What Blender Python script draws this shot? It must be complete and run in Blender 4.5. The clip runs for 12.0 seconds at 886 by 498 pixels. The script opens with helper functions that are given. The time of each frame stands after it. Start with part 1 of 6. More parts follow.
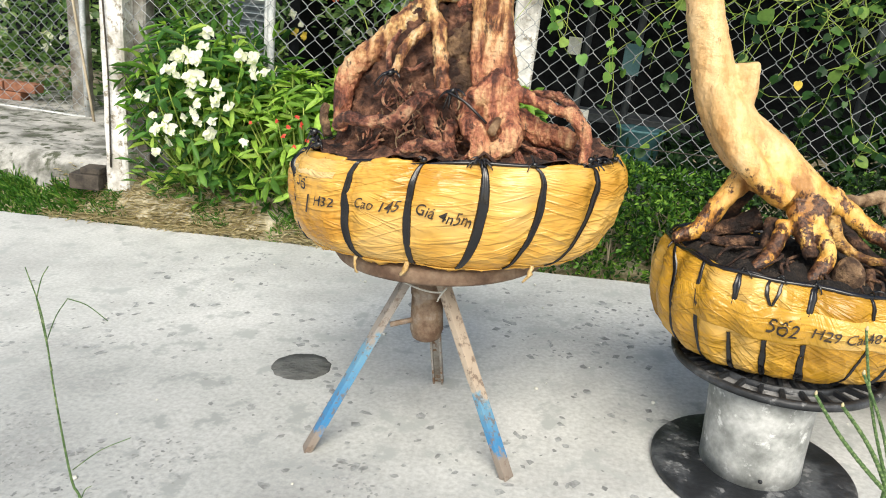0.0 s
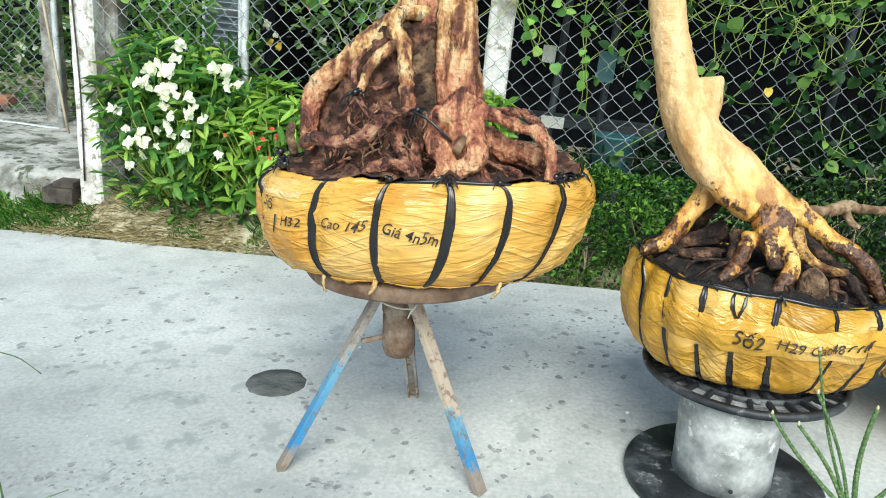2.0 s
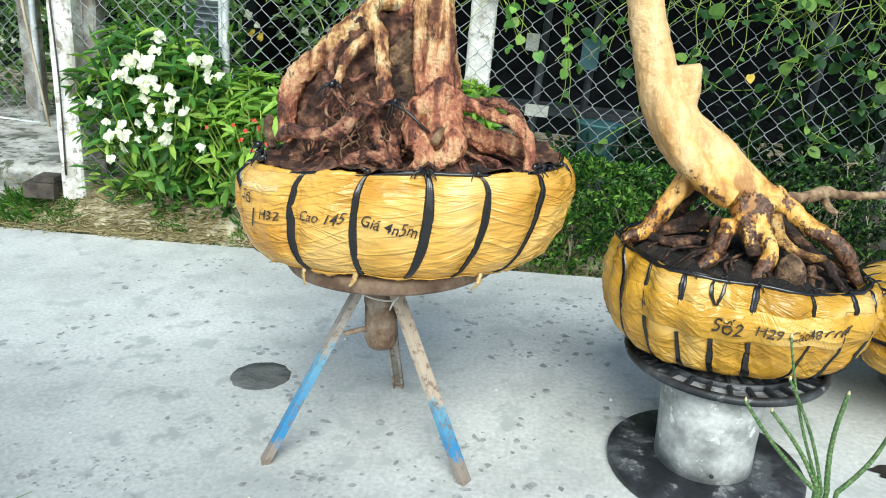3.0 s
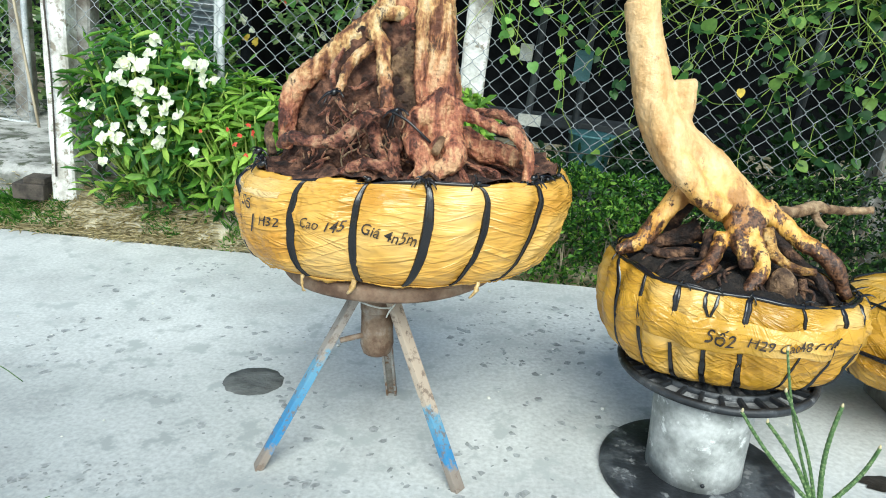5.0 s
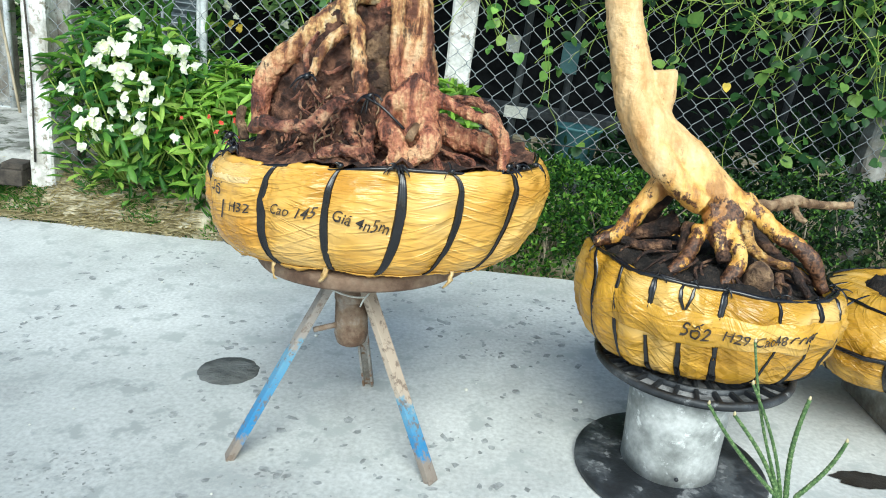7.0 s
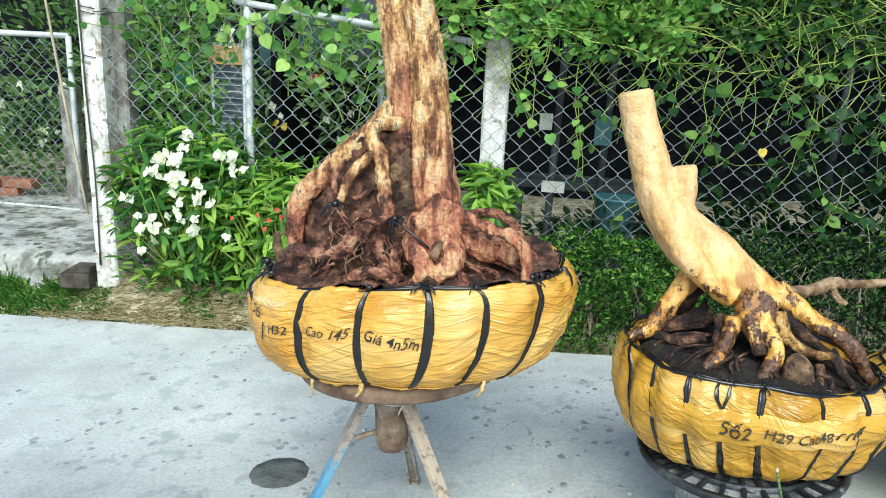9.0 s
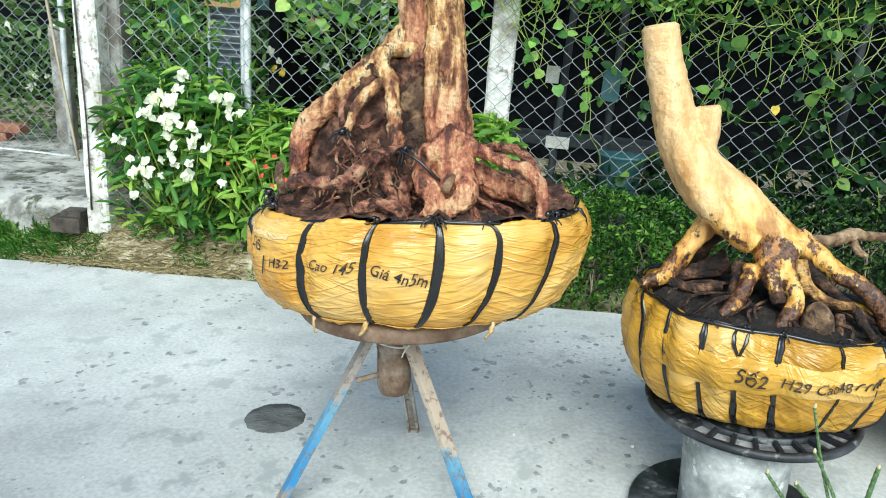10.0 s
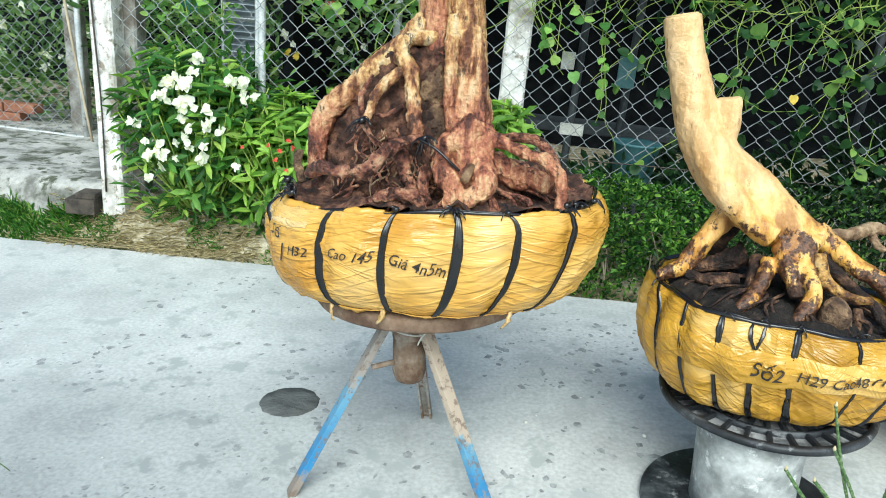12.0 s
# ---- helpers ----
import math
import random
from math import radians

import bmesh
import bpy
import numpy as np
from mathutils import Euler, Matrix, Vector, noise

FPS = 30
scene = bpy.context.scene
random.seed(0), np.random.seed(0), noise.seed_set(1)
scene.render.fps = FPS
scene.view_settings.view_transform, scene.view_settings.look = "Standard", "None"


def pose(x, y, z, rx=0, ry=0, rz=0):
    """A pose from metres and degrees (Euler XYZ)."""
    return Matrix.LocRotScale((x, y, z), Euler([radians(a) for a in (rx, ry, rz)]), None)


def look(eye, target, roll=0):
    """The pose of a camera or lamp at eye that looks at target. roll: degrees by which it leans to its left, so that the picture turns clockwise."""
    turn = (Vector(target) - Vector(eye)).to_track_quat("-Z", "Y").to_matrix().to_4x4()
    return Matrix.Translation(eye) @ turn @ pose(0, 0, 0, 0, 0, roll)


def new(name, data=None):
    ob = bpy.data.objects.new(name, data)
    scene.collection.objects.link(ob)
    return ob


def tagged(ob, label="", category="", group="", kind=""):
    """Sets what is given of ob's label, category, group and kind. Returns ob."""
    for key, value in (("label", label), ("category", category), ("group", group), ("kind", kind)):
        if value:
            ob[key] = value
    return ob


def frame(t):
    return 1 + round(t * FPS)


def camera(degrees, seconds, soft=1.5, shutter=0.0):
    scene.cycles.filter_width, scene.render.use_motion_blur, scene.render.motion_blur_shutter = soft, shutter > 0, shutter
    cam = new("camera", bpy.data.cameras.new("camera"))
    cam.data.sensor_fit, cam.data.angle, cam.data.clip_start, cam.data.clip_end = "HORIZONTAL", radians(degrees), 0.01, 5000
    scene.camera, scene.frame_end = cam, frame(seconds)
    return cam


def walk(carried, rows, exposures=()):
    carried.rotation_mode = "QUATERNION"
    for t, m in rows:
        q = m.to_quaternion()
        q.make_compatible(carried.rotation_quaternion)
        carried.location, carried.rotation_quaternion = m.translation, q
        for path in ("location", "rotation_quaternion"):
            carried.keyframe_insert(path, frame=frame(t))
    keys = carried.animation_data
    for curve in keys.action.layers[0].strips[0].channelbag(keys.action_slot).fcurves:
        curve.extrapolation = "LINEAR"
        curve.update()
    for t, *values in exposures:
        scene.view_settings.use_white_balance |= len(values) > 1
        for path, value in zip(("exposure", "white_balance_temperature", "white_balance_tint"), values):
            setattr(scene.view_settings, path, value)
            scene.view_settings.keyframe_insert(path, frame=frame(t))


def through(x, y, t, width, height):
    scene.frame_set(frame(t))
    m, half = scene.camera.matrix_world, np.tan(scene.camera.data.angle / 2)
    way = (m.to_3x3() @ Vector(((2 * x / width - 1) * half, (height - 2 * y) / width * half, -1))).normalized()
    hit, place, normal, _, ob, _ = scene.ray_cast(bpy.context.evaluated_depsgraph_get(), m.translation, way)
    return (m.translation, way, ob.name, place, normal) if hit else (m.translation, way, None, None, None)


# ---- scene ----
cam = camera(66.3, 12.0, soft=1.0)
PATH = [
    (0, (0.149, -0.047, 0.827), (-0.109, 1.837, 0.207), 2.0),
    (0.5, (0.133, -0.035, 0.818), (-0.07, 1.854, 0.192), 2.4),
    (1, (0.154, -0.034, 0.837), (-0.091, 1.85, 0.211), 0.7),
    (1.5, (0.171, -0.042, 0.846), (-0.057, 1.847, 0.23), 1.6),
    (2, (0.177, -0.036, 0.853), (-0.039, 1.856, 0.242), 1.5),
    (2.5, (0.187, -0.033, 0.857), (-0.028, 1.856, 0.237), 1.2),
    (3, (0.194, -0.032, 0.857), (0.009, 1.853, 0.216), 1.0),
    (3.2, (0.197, -0.032, 0.85), (0.02, 1.851, 0.2), 1.2),
    (4.8, (0.176, -0.041, 0.862), (0.029, 1.857, 0.249), 2.3),
    (5, (0.175, -0.042, 0.863), (0.027, 1.853, 0.241), 2.2),
    (5.5, (0.181, -0.036, 0.859), (0.052, 1.858, 0.229), 2.7),
    (6, (0.184, -0.029, 0.859), (0.048, 1.862, 0.221), 2.6),
    (6.5, (0.196, -0.041, 0.858), (0.01, 1.859, 0.263), 2.6),
    (6.7, (0.199, -0.036, 0.851), (0.065, 1.856, 0.216), 3.6),
    (8.3, (0.233, -0.004, 0.887), (0.086, 1.884, 0.245), 1.2),
    (8.5, (0.238, -0.012, 0.918), (0.03, 1.889, 0.331), -0.2),
    (9, (0.251, -0.029, 0.956), (-0.038, 1.891, 0.474), -1.5),
    (9.5, (0.248, -0.023, 0.943), (0.0, 1.893, 0.427), -1.5),
    (10, (0.214, 0.005, 0.89), (-0.05, 1.902, 0.314), 0.2),
    (10.5, (0.187, 0.009, 0.88), (-0.086, 1.889, 0.255), 0.1),
    (11, (0.181, 0.008, 0.869), (-0.046, 1.884, 0.212), 1.3),
    (11.5, (0.186, -0.003, 0.869), (-0.062, 1.866, 0.201), 1.2),
    (12, (0.198, 0.003, 0.901), (-0.088, 1.882, 0.278), 0.7),
]
walk(cam, [(t, look(eye, target, roll)) for t, eye, target, roll in PATH], [(0, 1.0, 6900, 7), (1.0, 1.0, 6500, 3), (2.2, 1.0, 6100, -2), (9.5, 1.0, 5900, -3), (12, 1.0, 5900, -3)])

# ---------------------------------------------------------------- light
world = bpy.data.worlds.new("sky")
scene.world = world
world.use_nodes = True
wn = world.node_tree
sky = wn.nodes.new("ShaderNodeTexSky")
sky.sky_type = "NISHITA"
sky.sun_disc = False
SUN_EL, SUN_AZ = radians(46), radians(170)
sky.sun_elevation, sky.sun_rotation = SUN_EL, SUN_AZ
sky.dust_density = 3.0
wn.links.new(sky.outputs[0], wn.nodes["Background"].inputs[0])
wn.nodes["Background"].inputs[1].default_value = 0.095
sun_data = bpy.data.lights.new("sun", "SUN")
sun_data.energy, sun_data.angle, sun_data.color = 1.75, radians(42), (1.0, 0.97, 0.92)
sun = new("sun", sun_data)
sun_from = Vector((math.sin(SUN_AZ) * math.cos(SUN_EL), math.cos(SUN_AZ) * math.cos(SUN_EL), math.sin(SUN_EL)))
sun.matrix_world = look(sun_from * 20, (0, 0, 0))

# ---------------------------------------------------------------- material helpers


def nodes_of(name):
    m = bpy.data.materials.new(name)
    m.use_nodes = True
    return m, m.node_tree.nodes, m.node_tree.links, m.node_tree.nodes["Principled BSDF"]


def ramp(nt, stops):
    r = nt.new("ShaderNodeValToRGB")
    el = r.color_ramp.elements
    while len(el) < len(stops):
        el.new(0.5)
    for e, (p, c) in zip(el, stops):
        e.position, e.color = p, (*c, 1)
    return r


def noise_node(nt, ln, scale, detail=5.0, rough=0.55, stretch=None, spin=(0, 0, 0), distort=0.0):
    tc = nt.new("ShaderNodeTexCoord")
    n = nt.new("ShaderNodeTexNoise")
    n.inputs["Scale"].default_value = scale
    n.inputs["Detail"].default_value = detail
    n.inputs["Roughness"].default_value = rough
    n.inputs["Distortion"].default_value = distort
    if stretch:
        mp = nt.new("ShaderNodeMapping")
        mp.inputs["Scale"].default_value = stretch
        mp.inputs["Rotation"].default_value = spin
        ln.new(tc.outputs["Object"], mp.inputs[0])
        ln.new(mp.outputs[0], n.inputs["Vector"])
    else:
        ln.new(tc.outputs["Object"], n.inputs["Vector"])
    return n


def mixed(nt, ln, fac, a, b, mode="MIX"):
    mx = nt.new("ShaderNodeMix")
    mx.data_type, mx.blend_type = "RGBA", mode
    for sock, v in ((mx.inputs[0], fac), (mx.inputs[6], a), (mx.inputs[7], b)):
        if isinstance(v, (int, float)):
            sock.default_value = v
        elif isinstance(v, tuple):
            sock.default_value = (*v, 1)
        else:
            ln.new(v, sock)
    return mx.outputs[2]


def bumped(nt, ln, bsdf, heights, strength=0.4, dist=0.004):
    prev = None
    for h in heights:
        b = nt.new("ShaderNodeBump")
        b.inputs["Strength"].default_value = strength
        b.inputs["Distance"].default_value = dist
        ln.new(h, b.inputs["Height"])
        if prev:
            ln.new(prev, b.inputs["Normal"])
        prev = b.outputs[0]
    ln.new(prev, bsdf.inputs["Normal"])


def surface(name, stops, scale=12, fine=120, rough=0.75, metal=0.0, bump=0.4, dist=0.003, specks=None, speck_at=0.62, speck_scale=40, stretch=None, spin=(0, 0, 0), spec=0.5):
    """A worn surface: a coarse noise picks the colour, a fine one grains it, specks are a third colour in patches."""
    m, nt, ln, p = nodes_of(name)
    a = noise_node(nt, ln, scale, 6, 0.6, stretch, spin)
    r = ramp(nt, [(0.5 + (q - 0.5) * 0.6, c) for q, c in stops])
    ln.new(a.outputs[0], r.inputs[0])
    f = noise_node(nt, ln, fine, 4, 0.6, stretch, spin)
    g = ramp(nt, [(0.3, (0.62, 0.62, 0.62)), (0.65, (1, 1, 1))])
    ln.new(f.outputs[0], g.inputs[0])
    col = mixed(nt, ln, 0.7, r.outputs[0], g.outputs[0], "MULTIPLY")
    if specks:
        s = noise_node(nt, ln, speck_scale, 5, 0.65)
        sr = ramp(nt, [(speck_at - 0.04, (0, 0, 0)), (speck_at + 0.04, (1, 1, 1))])
        ln.new(s.outputs[0], sr.inputs[0])
        col = mixed(nt, ln, sr.outputs[0], col, specks)
    ln.new(col, p.inputs["Base Color"])
    p.inputs["Roughness"].default_value = rough
    p.inputs["Metallic"].default_value = metal
    p.inputs["Specular IOR Level"].default_value = spec
    bumped(nt, ln, p, [a.outputs[0], f.outputs[0]], bump, dist)
    return m


def leafy(name, stops, rough=0.45, through=0.3):
    m, nt, ln, p = nodes_of(name)
    geo = nt.new("ShaderNodeNewGeometry")
    r = ramp(nt, stops)
    ln.new(geo.outputs["Random Per Island"], r.inputs[0])
    n = noise_node(nt, ln, 60, 3)
    g = ramp(nt, [(0.3, (0.7, 0.7, 0.7)), (0.7, (1.1, 1.1, 1.0))])
    ln.new(n.outputs[0], g.inputs[0])
    col = mixed(nt, ln, 0.8, r.outputs[0], g.outputs[0], "MULTIPLY")
    ln.new(col, p.inputs["Base Color"])
    p.inputs["Roughness"].default_value = rough
    p.inputs["Specular IOR Level"].default_value = 0.3
    tr = nt.new("ShaderNodeBsdfTranslucent")
    lift = mixed(nt, ln, 1.0, col, (1.25, 1.35, 0.6), "MULTIPLY")
    ln.new(lift, tr.inputs[0])
    mx = nt.new("ShaderNodeMixShader")
    mx.inputs[0].default_value = through
    ln.new(p.outputs[0], mx.inputs[1])
    ln.new(tr.outputs[0], mx.inputs[2])
    ln.new(mx.outputs[0], nt["Material Output"].inputs[0])
    return m


def wrap_material(name, deep, bright, slants, sheen=0.26):
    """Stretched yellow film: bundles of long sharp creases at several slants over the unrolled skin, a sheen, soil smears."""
    m, nt, ln, p = nodes_of(name)
    uv = nt.new("ShaderNodeUVMap")

    def drawn(slant, along, across, detail=2.0, distort=0.25):
        spin = nt.new("ShaderNodeMapping")
        spin.inputs["Rotation"].default_value = (0, 0, -slant)
        ln.new(uv.outputs[0], spin.inputs[0])
        mp = nt.new("ShaderNodeMapping")
        mp.inputs["Scale"].default_value = (along, across, 1)
        ln.new(spin.outputs[0], mp.inputs[0])
        n = nt.new("ShaderNodeTexNoise")
        n.inputs["Scale"].default_value, n.inputs["Detail"].default_value, n.inputs["Distortion"].default_value = 1.0, detail, distort
        ln.new(mp.outputs[0], n.inputs["Vector"])
        return n.outputs[0]

    def maths(op, a, b):
        q = nt.new("ShaderNodeMath")
        q.operation = op
        for sock, v in zip(q.inputs, (a, b)):
            if isinstance(v, float):
                sock.default_value = v
            else:
                ln.new(v, sock)
        return q.outputs[0]

    tone = drawn(slants[0], 5, 11, 4)
    r = ramp(nt, [(0.36, deep), (0.5, bright), (0.66, tuple(v + (w - v) * 0.35 for v, w in zip(bright, (0.92, 0.7, 0.34))))])
    ln.new(tone, r.inputs[0])
    col, total = r.outputs[0], None
    for k, (slant, (along, across, wide, amp)) in enumerate(zip(slants, ((3.0, 42, 0.045, 1.0), (4.0, 60, 0.05, 0.8), (4.0, 55, 0.05, 0.8), (5.0, 80, 0.07, 0.4), (6.0, 100, 0.08, 0.3)))):
        n = drawn(slant, along, across)
        ridge = ramp(nt, [(0.5 - 1.7 * wide, (0, 0, 0)), (0.5, (1, 1, 1)), (0.5 + 0.9 * wide, (0, 0, 0))])
        ln.new(n, ridge.inputs[0])
        where = ramp(nt, [(0.42, (0, 0, 0)), (0.58, (1, 1, 1))])
        ln.new(drawn(slant + 0.5 + k, 7, 9, 1.0), where.inputs[0])
        h = maths("MULTIPLY", maths("MULTIPLY", ridge.outputs[0], where.outputs[0]), amp)
        total = h if total is None else maths("ADD", total, h)
        # Shade of each crease goes into the colour as a darker orange line.
        crease_shade = ramp(nt, [(0.5 + 0.3 * wide, (1, 1, 1)), (0.5 + 0.6 * wide, (0.84, 0.68, 0.44)), (0.5 + 1.6 * wide, (1, 1, 1))])
        ln.new(n, crease_shade.inputs[0])
        col = mixed(nt, ln, maths("MULTIPLY", where.outputs[0], 0.2 * amp), col, crease_shade.outputs[0], "MULTIPLY")
    d = noise_node(nt, ln, 24, 6, 0.7)
    dr = ramp(nt, [(0.58, (0, 0, 0)), (0.76, (0.5, 0.5, 0.5))])
    ln.new(d.outputs[0], dr.inputs[0])
    col = mixed(nt, ln, dr.outputs[0], col, (0.46, 0.28, 0.11))
    ln.new(col, p.inputs["Base Color"])
    p.inputs["Roughness"].default_value = sheen
    bumped(nt, ln, p, [tone, total], 0.55, 0.004)
    return m


def bark_blend(name, low, high, z0, z1, rough=0.5, scale=28, stretch=0.35, speck=(0.06, 0.028, 0.018), speck_at=0.6, relief=0.9, patch=None, grain=0.7):
    """Bark of two ages: the lower colours give way to the upper ones between two heights."""
    m, nt, ln, p = nodes_of(name)
    tc = nt.new("ShaderNodeTexCoord")
    sep = nt.new("ShaderNodeSeparateXYZ")
    ln.new(tc.outputs["Object"], sep.inputs[0])
    n = noise_node(nt, ln, 14, 5, 0.65)
    add = nt.new("ShaderNodeMath")
    add.operation = "MULTIPLY_ADD"
    ln.new(n.outputs[0], add.inputs[0])
    add.inputs[1].default_value = 0.3
    ln.new(sep.outputs[2], add.inputs[2])
    band = nt.new("ShaderNodeMapRange")
    band.inputs["From Min"].default_value, band.inputs["From Max"].default_value = z0 + 0.15, z1 + 0.15
    ln.new(add.outputs[0], band.inputs["Value"])
    a = noise_node(nt, ln, scale, 6, 0.65, (1, 1, stretch))
    f = noise_node(nt, ln, 170, 4, 0.6)
    rl, rh = ramp(nt, [(0.5 + (k - 0.5) * 0.5, c) for k, c in low]), ramp(nt, [(0.5 + (k - 0.5) * 0.5, c) for k, c in high])
    ln.new(a.outputs[0], rl.inputs[0])
    ln.new(a.outputs[0], rh.inputs[0])
    col = mixed(nt, ln, band.outputs[0], rl.outputs[0], rh.outputs[0])
    sp = noise_node(nt, ln, 55, 6, 0.7, (1, 1, 0.3))
    sr = ramp(nt, [(speck_at - 0.03, (0, 0, 0)), (speck_at + 0.03, (0.85, 0.85, 0.85))])
    ln.new(sp.outputs[0], sr.inputs[0])
    col = mixed(nt, ln, sr.outputs[0], col, speck)
    if patch:
        pn = noise_node(nt, ln, 26, 6, 0.7, (1, 1, 0.7))
        pa = nt.new("ShaderNodeMath")
        pa.operation = "MULTIPLY_ADD"
        ln.new(pn.outputs[0], pa.inputs[0])
        pa.inputs[1].default_value = -0.75
        ln.new(sep.outputs[2], pa.inputs[2])
        pm = nt.new("ShaderNodeMapRange")
        pm.inputs["From Min"].default_value, pm.inputs["From Max"].default_value = patch[0] - 0.375, patch[0] - 0.405
        ln.new(pa.outputs[0], pm.inputs["Value"])
        pc = ramp(nt, [(0.42, patch[1]), (0.58, patch[2])])
        ln.new(f.outputs[0], pc.inputs[0])
        col = mixed(nt, ln, pm.outputs[0], col, pc.outputs[0])
    g = ramp(nt, [(0.32, (0.6, 0.58, 0.55)), (0.62, (1.05, 1.05, 1.05))])
    ln.new(f.outputs[0], g.inputs[0])
    col = mixed(nt, ln, grain, col, g.outputs[0], "MULTIPLY")
    ln.new(col, p.inputs["Base Color"])
    p.inputs["Roughness"].default_value = rough
    bumped(nt, ln, p, [a.outputs[0], sp.outputs[0], f.outputs[0]], relief, 0.006)
    return m


RED_LOW = [(0.3, (0.08, 0.024, 0.015)), (0.45, (0.34, 0.115, 0.065)), (0.58, (0.54, 0.225, 0.12)), (0.76, (0.72, 0.43, 0.23))]
TAN_HIGH = [(0.3, (0.17, 0.06, 0.025)), (0.44, (0.48, 0.24, 0.09)), (0.56, (0.76, 0.50, 0.21)), (0.7, (0.80, 0.62, 0.37))]
GOLD_LOW = [(0.3, (0.30, 0.12, 0.025)), (0.44, (0.56, 0.27, 0.045)), (0.54, (0.70, 0.38, 0.075)), (0.72, (0.76, 0.47, 0.14))]
PALE_HIGH = [(0.2, (0.56, 0.31, 0.11)), (0.38, (0.68, 0.42, 0.18)), (0.56, (0.76, 0.50, 0.24)), (0.8, (0.81, 0.59, 0.33))]
M_CONCRETE = surface("concrete", [(0.3, (0.465, 0.475, 0.465)), (0.5, (0.565, 0.58, 0.565)), (0.7, (0.64, 0.65, 0.635))], 2.2, 90, 0.8, bump=0.25, dist=0.002, specks=(0.40, 0.42, 0.41), speck_at=0.585, speck_scale=11)
nt_, ln_c, p_c = M_CONCRETE.node_tree.nodes, M_CONCRETE.node_tree.links, M_CONCRETE.node_tree.nodes["Principled BSDF"]
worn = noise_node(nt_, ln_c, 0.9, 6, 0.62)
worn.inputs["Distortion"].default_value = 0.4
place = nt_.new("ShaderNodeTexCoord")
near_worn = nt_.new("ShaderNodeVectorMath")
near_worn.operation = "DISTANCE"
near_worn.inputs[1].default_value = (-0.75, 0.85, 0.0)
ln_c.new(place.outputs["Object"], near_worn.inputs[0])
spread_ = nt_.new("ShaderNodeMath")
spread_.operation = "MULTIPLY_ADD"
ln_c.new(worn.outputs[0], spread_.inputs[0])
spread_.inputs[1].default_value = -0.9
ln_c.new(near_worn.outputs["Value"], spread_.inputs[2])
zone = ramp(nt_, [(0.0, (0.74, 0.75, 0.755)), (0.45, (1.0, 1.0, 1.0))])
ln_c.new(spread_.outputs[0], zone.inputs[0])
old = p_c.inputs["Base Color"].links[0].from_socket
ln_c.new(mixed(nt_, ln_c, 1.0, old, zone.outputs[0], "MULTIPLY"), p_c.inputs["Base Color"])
M_CHIP = surface("stone_chip", [(0.3, (0.21, 0.22, 0.22)), (0.7, (0.42, 0.44, 0.435))], 30, 200, 0.8)
M_PATCH = surface("dark_cement", [(0.3, (0.07, 0.075, 0.072)), (0.7, (0.15, 0.155, 0.15))], 18, 120, 0.85, bump=0.9, dist=0.006, stretch=(0.5, 1, 1))
M_DARK_SPOT = surface("near_black_patch", [(0.3, (0.012, 0.012, 0.012)), (0.7, (0.035, 0.034, 0.033))], 25, 160, 0.4, bump=0.4)
M_SOIL_GROUND = surface("earth", [(0.3, (0.2, 0.17, 0.09)), (0.46, (0.33, 0.29, 0.18)), (0.6, (0.48, 0.43, 0.3)), (0.72, (0.56, 0.52, 0.4))], 16, 60, 0.95, bump=0.8, dist=0.01)
M_PATH = surface("old_cement_path", [(0.3, (0.16, 0.16, 0.14)), (0.5, (0.4, 0.4, 0.37)), (0.7, (0.52, 0.51, 0.48))], 7, 50, 0.9, bump=0.7, dist=0.008, specks=(0.07, 0.08, 0.05), speck_at=0.575, speck_scale=13)


def painted_leg(name, lo, hi, bare):
    """Blue paint left between two heights, flaked to bare metal above and rust below."""
    m, nt, ln, p = nodes_of(name)
    tc = nt.new("ShaderNodeTexCoord")
    sep = nt.new("ShaderNodeSeparateXYZ")
    ln.new(tc.outputs["Object"], sep.inputs[0])
    n = noise_node(nt, ln, 26, 6, 0.7)
    add = nt.new("ShaderNodeMath")
    add.operation = "MULTIPLY_ADD"
    ln.new(n.outputs[0], add.inputs[0])
    add.inputs[1].default_value = 0.16
    ln.new(sep.outputs[2], add.inputs[2])
    r = ramp(nt, [(0.0, (0.17, 0.13, 0.1)), (lo + 0.07, (0.26, 0.22, 0.185)), (lo + 0.085, (0.035, 0.2, 0.42)), (hi + 0.07, (0.13, 0.3, 0.43)), (hi + 0.09, bare), (0.6, bare)])
    ln.new(add.outputs[0], r.inputs[0])
    f = noise_node(nt, ln, 60, 5, 0.7)
    fr = ramp(nt, [(0.53, (0, 0, 0)), (0.62, (0.85, 0.85, 0.85))])
    ln.new(f.outputs[0], fr.inputs[0])
    col = mixed(nt, ln, fr.outputs[0], r.outputs[0], (0.17, 0.125, 0.095))
    ln.new(col, p.inputs["Base Color"])
    p.inputs["Roughness"].default_value = 0.6
    bumped(nt, ln, p, [f.outputs[0], n.outputs[0]], 0.5, 0.002)
    return m


M_BLUE = painted_leg("blue_paint_on_rust", 0.06, 0.235, (0.30, 0.27, 0.24))
M_BLUE_B = painted_leg("blue_paint_on_tan_iron", 0.055, 0.15, (0.44, 0.36, 0.28))
M_RUST = surface("rusty_steel", [(0.3, (0.13, 0.075, 0.045)), (0.5, (0.24, 0.17, 0.115)), (0.7, (0.34, 0.29, 0.24))], 22, 140, 0.75, bump=0.5)
M_IRON = surface("worn_grey_iron", [(0.3, (0.2, 0.17, 0.14)), (0.5, (0.33, 0.31, 0.28)), (0.7, (0.42, 0.4, 0.37))], 18, 140, 0.6, bump=0.4, specks=(0.2, 0.11, 0.06), speck_at=0.58, speck_scale=45)
